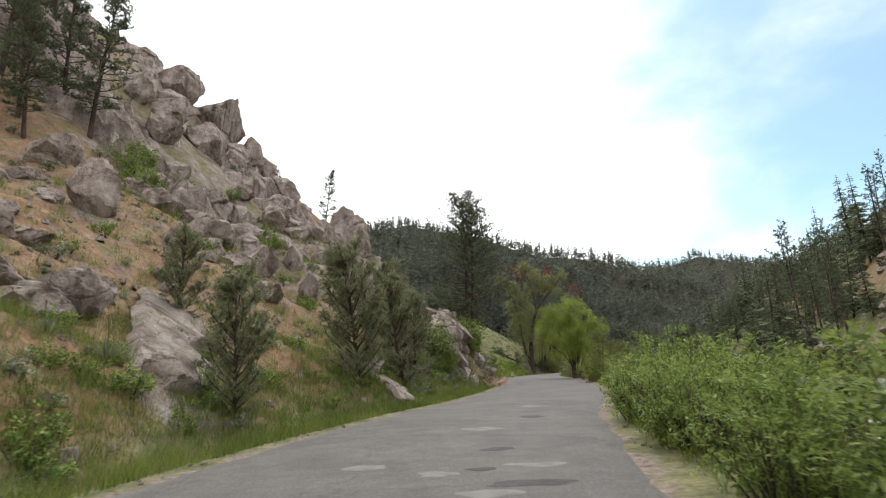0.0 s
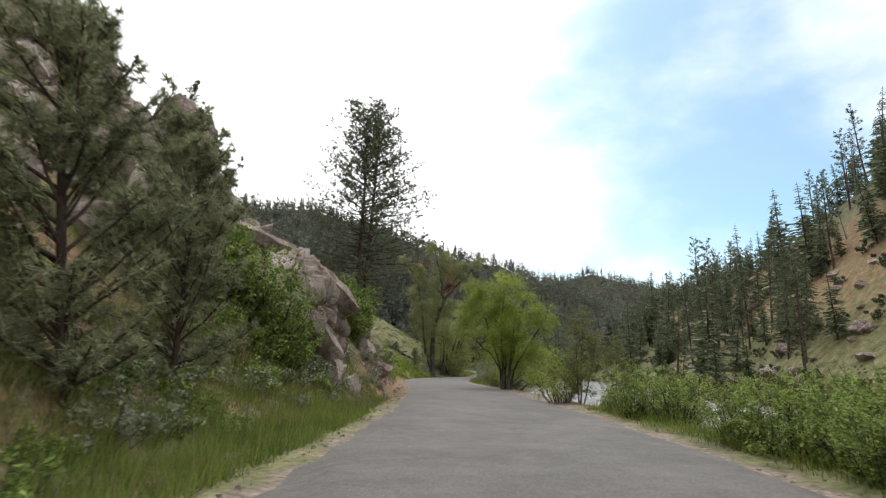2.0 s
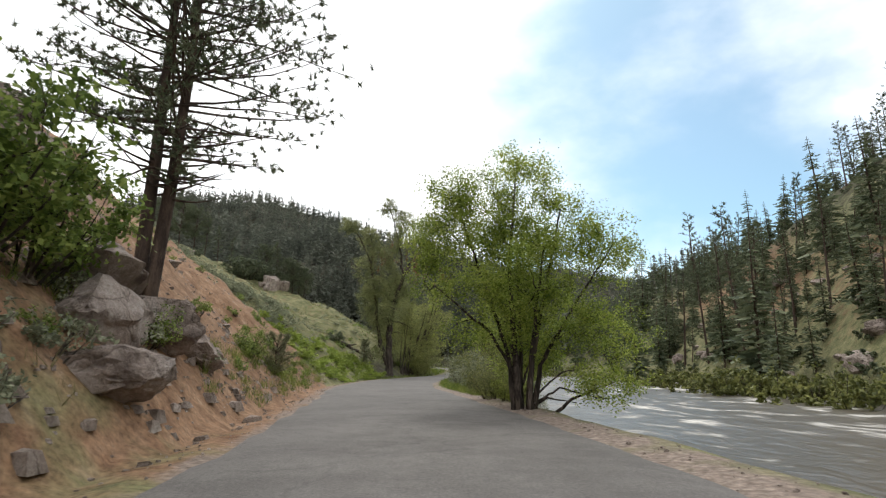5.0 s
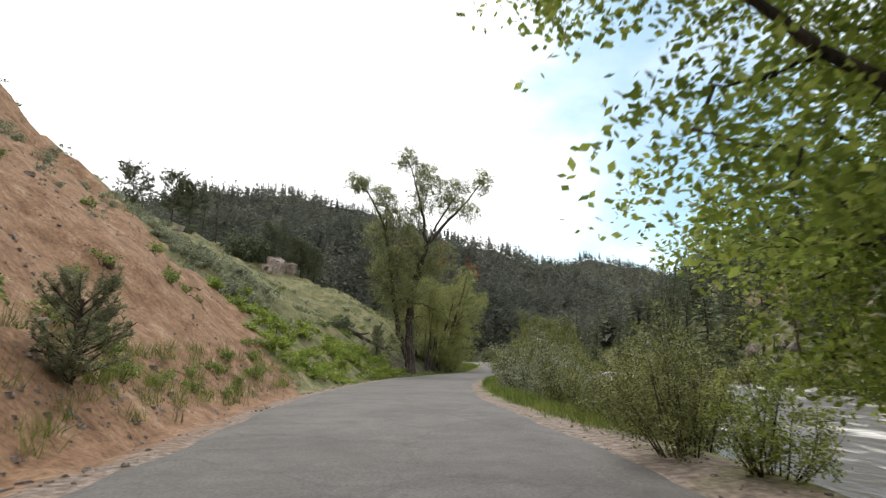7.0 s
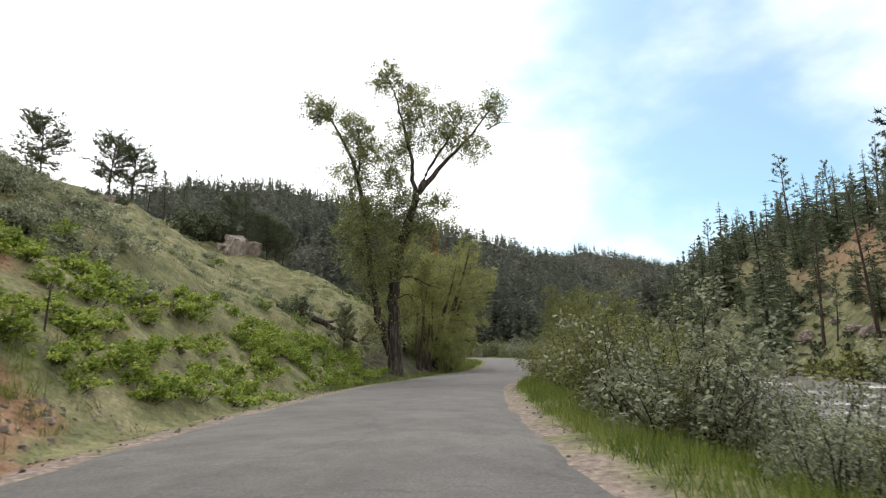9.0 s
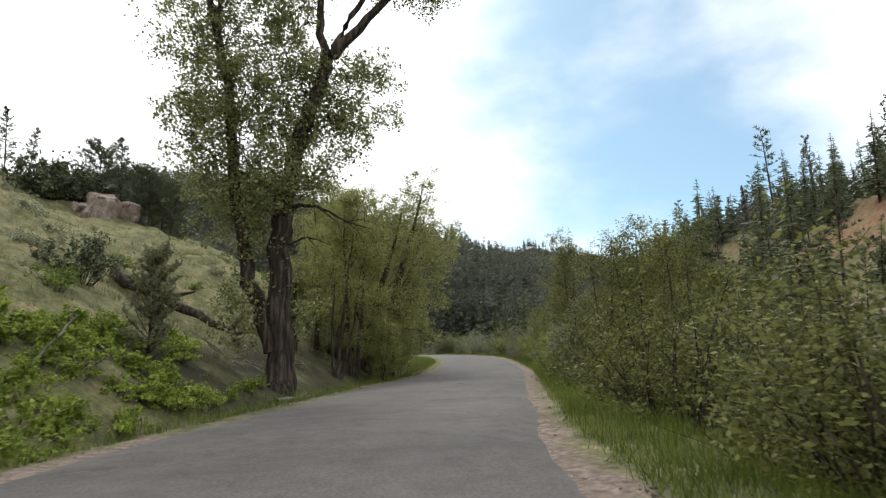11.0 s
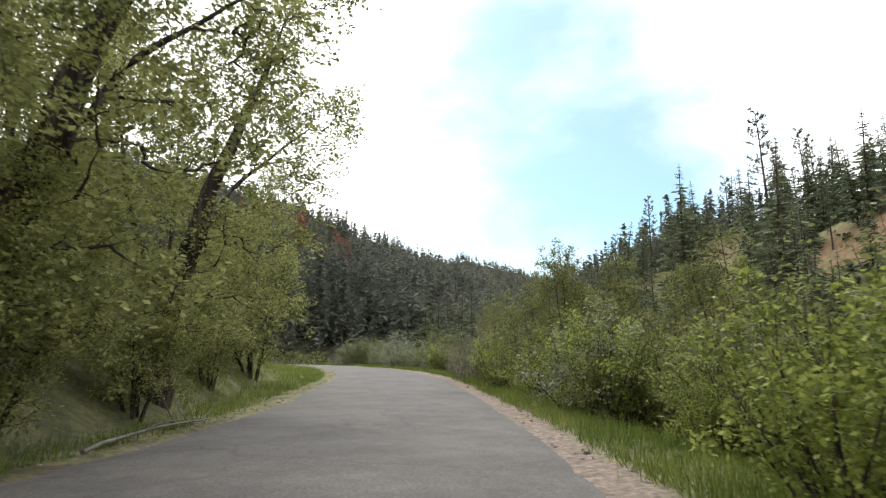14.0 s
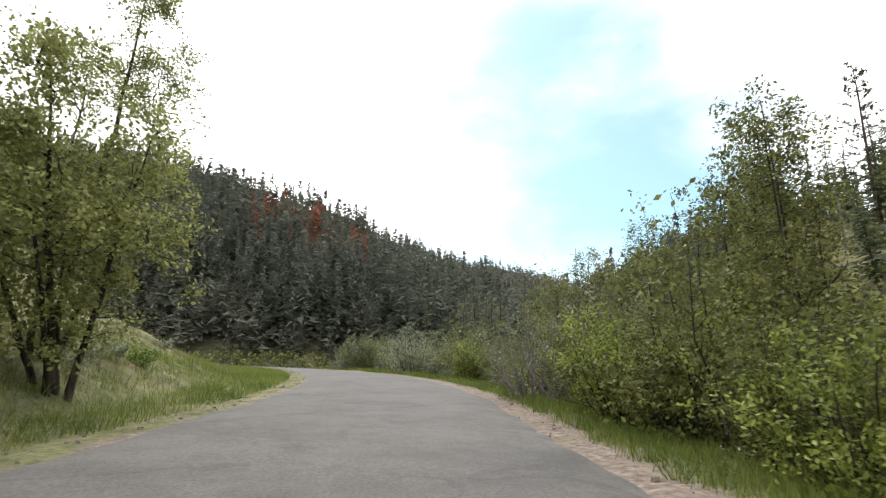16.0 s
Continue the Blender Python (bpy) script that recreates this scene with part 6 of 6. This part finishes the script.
for k, (x, y, s) in enumerate([(2.6, 76.6, 0.4), (2.9, 77.2, 0.25), (3.9, 80.2, 0.2), (5.2, 83.6, 0.18), (1.4, 86.0, 0.25), (6.6, 76.0, 0.18), (5.8, 72.4, 0.2), (7.9, 79.2, 0.16)]):
    boulder(x, y, (s * 1.3, s, s * 0.8), k, 53 * k, (8, 10), lift=0.2, pale=True, label="angular stone sticking out of the red cut slope", name="cut_stone", group="stones in the red cut")

# ---------------------------------------------------------------- grass


def grass(name, label, seed, spots, height, mat, blades=9, spread=0.12, width=0.014):
    rng = np.random.default_rng(seed)
    x, y = spots
    z = land(x, y)[0]
    n = len(x)
    b = np.repeat(np.stack([x, y, z - 0.02], 1), blades, 0)
    b[:, :2] += rng.normal(size=(n * blades, 2)) * spread
    w = rng.normal(size=(n * blades, 3)) * 0.33 + [0, 0, 1]
    w /= np.linalg.norm(w, axis=1)[:, None]
    g = Geo()
    g.needles(b, w, np.repeat(height * rng.uniform(0.5, 1.2, n), blades)[:, None], width, rng)
    tagged(new(name, g.mesh(name, mat)), label, "grass", kind="stuff")


def verge(n, y0, y1, d0, d1, seed, power=1.0):
    rng = np.random.default_rng(seed)
    ok = np.where((LINE[:, 1] > y0) & (LINE[:, 1] < y1) & (LENGTH < LENGTH[-1] - 60))[0]
    k = rng.choice(ok, n)
    d = d0 + (d1 - d0) * rng.uniform(0, 1, n) ** power
    j = rng.uniform(-0.5, 0.5, n)
    return LINE[k, 0] + TANGENT[k, 1] * d + TANGENT[k, 0] * j, LINE[k, 1] - TANGENT[k, 0] * d + TANGENT[k, 1] * j


grass("verge_grass", "green grass along the road's edges", 91, tuple(np.concatenate(p) for p in zip(verge(5400, -2, 40, -3.9, -7.5, 1, 1.3), verge(250, 36, 48, -4.0, -6.0, 8, 1.3), verge(9000, 75, 205, 4.2, 6.9, 2, 1.2), verge(600, 106, 140, -3.9, -5.2, 33, 1.2), verge(4200, 140, 205, -4.3, -9.5, 3, 1.2), verge(3000, 98, 175, -6, -30, 9), verge(2000, 0, 45, 4.1, 6, 4))), 0.38, M_GRASS)
grass("dry_grass", "straw-coloured bunch grass on the slopes", 92, tuple(np.concatenate(p) for p in zip(verge(1300, -2, 48, -4.1, -7.5, 15), verge(1900, -2, 56, -5.2, -26, 5), verge(60, 74, 92, -4.4, -6, 6), verge(7000, 96, 205, -7, -45, 7))), 0.36, M_DRY_GRASS, width=0.02)

scree("scree", "loose angular stones on the red slopes", 93, tuple(np.concatenate(p) for p in zip(verge(4200, -2, 66, -4.6, -26, 21), verge(320, 48, 72, -4.0, -7.5, 25))), 0.03, 0.22, M_PALE_ROCK)
scree("cut_gravel", "small loose stones strewn over the red cut", 97, tuple(np.concatenate(p) for p in zip(verge(2600, 62, 104, -4.2, -18, 22), verge(700, 62, 92, -4.2, -5.4, 26))), 0.02, 0.085, M_PALE_ROCK)
scree("roadside_gravel", "scattered gravel along the road's edges", 94, tuple(np.concatenate(p) for p in zip(verge(1500, -2, 185, -3.4, -4.3, 23), verge(1800, -2, 185, 3.5, 4.7, 24))), 0.012, 0.05, M_PALE_ROCK)

grass("bunch_grass", "tall green bunch grass in clumps on the red slope", 96, tuple(np.concatenate(p) for p in zip(verge(1300, 2, 50, -4.6, -12, 41, 1.2), verge(1500, 4, 62, -6, -24, 42), verge(160, 62, 92, -4.6, -6.4, 43))), 0.55, M_GRASS, blades=34, spread=0.13, width=0.013)

# ---------------------------------------------------------------- fallen wood, holes and patches


def fallen(name, label, a, b, radius, seed, limbs=0, mat=M_DEAD_WOOD, arch=0.0):
    """A fallen trunk or branch from a to b, with side branches."""
    rng = np.random.default_rng(seed)
    a, b = np.array(a, float), np.array(b, float)
    g = Geo()
    t = np.linspace(0, 1, 9)[:, None]
    path = a + (b - a) * t + rng.normal(size=(9, 3)) * radius * 0.6 * [1, 1, 0.3] + np.array([0, 0, arch]) * np.sin(t * np.pi)
    g.tube(path, np.linspace(radius, radius * 0.35, 9), 8)
    ln = np.linalg.norm(b - a)
    for k in range(limbs):
        i = rng.integers(2, 8)
        w = unit(unit(b - a) * 0.7 + rng.normal(size=3) * [0.6, 0.6, 0.5] + [0, 0, 0.35])
        limb, _ = bend(path[i], w, ln * rng.uniform(0.15, 0.35), 4, rng, 0.2, 0)
        limb[:, 2] = np.maximum(limb[:, 2], land(limb[:, 0], limb[:, 1])[0] + 0.02)
        g.tube(limb, np.linspace(radius * 0.5, radius * 0.12, 5), 5)
    tagged(new(name, g.mesh(name, mat, True)), label, "log" if radius > 0.1 else "branch")


def lie(x, y, up=0.1):
    return (x, y, ground_z(x, y) + up)


fallen("fallen_log", "long dark fallen log lying down the grassy slope", lie(14.2, 128.2, 0.3), lie(20.2, 125.6, 0.3), 0.32, 1, 4, M_BARK)
fallen("fallen_branch", "forked pale dead branch on the road's edge", lie(30.0, 135.2, 0.05), lie(32.0, 139.4, 0.08), 0.035, 2, 4, arch=0.1)
fallen("fallen_log", "short weathered log at the cottonwood's foot", lie(21.0, 119.0, 0.08), lie(22.4, 121.4, 0.06), 0.09, 3, 1)
fallen("fallen_branch", "pale dead branch standing out of the grass", lie(16.2, 112.6, 0.1), lie(16.6, 113.8, 1.0), 0.035, 4, 2)
PILE = np.random.default_rng(8)
for k in range(22):
    x, y = 20.2 + PILE.normal() * 0.9, 124.0 + PILE.normal() * 1.8
    a = PILE.uniform(0, 3.14)
    ln = PILE.uniform(0.6, 1.5)
    fallen("dead_stick", "grey dead stick in a heap below the cottonwood", lie(x, y, PILE.uniform(0.05, 0.45)), lie(x + math.cos(a) * ln, y + math.sin(a) * ln, PILE.uniform(0.05, 0.5)), PILE.uniform(0.015, 0.04), 30 + k, 1)


def road_patch(x, y, rx, ry, mat, name, label, seed):
    """A thin irregular repair or worn hollow on the asphalt."""
    rng = np.random.default_rng(seed)
    n = 20
    a = np.arange(n) * 2 * np.pi / n
    r = 1 + 0.5 * np.convolve(np.tile(rng.uniform(-1, 1, n), 3), [0.25, 0.5, 0.25], "same")[n:2 * n]
    g = Geo()
    def lay(px, py, up):
        d = np.abs(road_frame(px, py)[0])
        return np.stack([px, py, 0.02 + 0.03 * (1 - np.minimum(1, d / 3.25) ** 2) + 0.004 * fractal(px, py, 2.5, 31) + up], 1)

    rings = [lay(x + rx * r * f * np.cos(a), y + ry * r * f * np.sin(a), h) for f, h in ((1.0, 0.002), (0.85, 0.007), (0.5, 0.008))]
    v = np.concatenate(rings + [lay(np.array([x]), np.array([y]), 0.008)])
    f = [[q * n + j, q * n + (j + 1) % n, (q + 1) * n + (j + 1) % n, (q + 1) * n + j] for q in range(2) for j in range(n)]
    g.add(v, f)
    g.f.append([[2 * n + j, 2 * n + (j + 1) % n, 3 * n] for j in range(n)])
    tagged(new(name, g.mesh(name, mat, True)), label, "road patch")


for k, (x, y, rx, ry) in enumerate([(3.4, 20.5, 0.4, 0.5), (1.12, 13.4, 0.4, 0.45), (-1.0, 8.7, 0.3, 0.22), (0.04, 7.9, 0.25, 0.2), (1.4, 8.3, 0.4, 0.25), (0.6, 6.6, 0.3, 0.2)]):
    road_patch(x, y, rx, ry, M_PATCH, "asphalt_patch", "pale worn repair patch on the asphalt", 200 + k)
for k, (x, y, rx, ry) in enumerate([(2.7, 16.2, 0.3, 0.35), (1.06, 10.0, 0.3, 0.25), (0.6, 8.1, 0.22, 0.15), (1.15, 7.05, 0.5, 0.22), (28.9, 123.0, 0.16, 0.3)]):
    road_patch(x, y, rx, ry, M_TAR, "pothole", "shallow dark pothole in the asphalt", 220 + k)

RIGHT_RNG = np.random.default_rng(78)
for k, (x, y, s) in enumerate(along_road(20, 170, 2.0, 38, 60, 0.6, 1.7, 79)):
    boulder(x, y, (s * 1.3, s, s * RIGHT_RNG.uniform(0.5, 0.9)), k, RIGHT_RNG.uniform(0, 360), lift=0.15, label="grey boulder on the slope across the river", group="boulders across the river")


def stake():
    """A thin leaning steel stake in the cut slope."""
    g = Geo()
    x, y = 9.9, 94.1
    z = ground_z(x, y)
    g.tube(np.array([[x, y, z - 0.2], [x + 0.02, y, z + 0.5], [x + 0.05, y, z + 1.05]]), [0.02, 0.02, 0.018], 6)
    tagged(new("marker_stake", g.mesh("marker_stake", M_BARK)), "thin dark rusty steel stake in the slope", "stake")


stake()
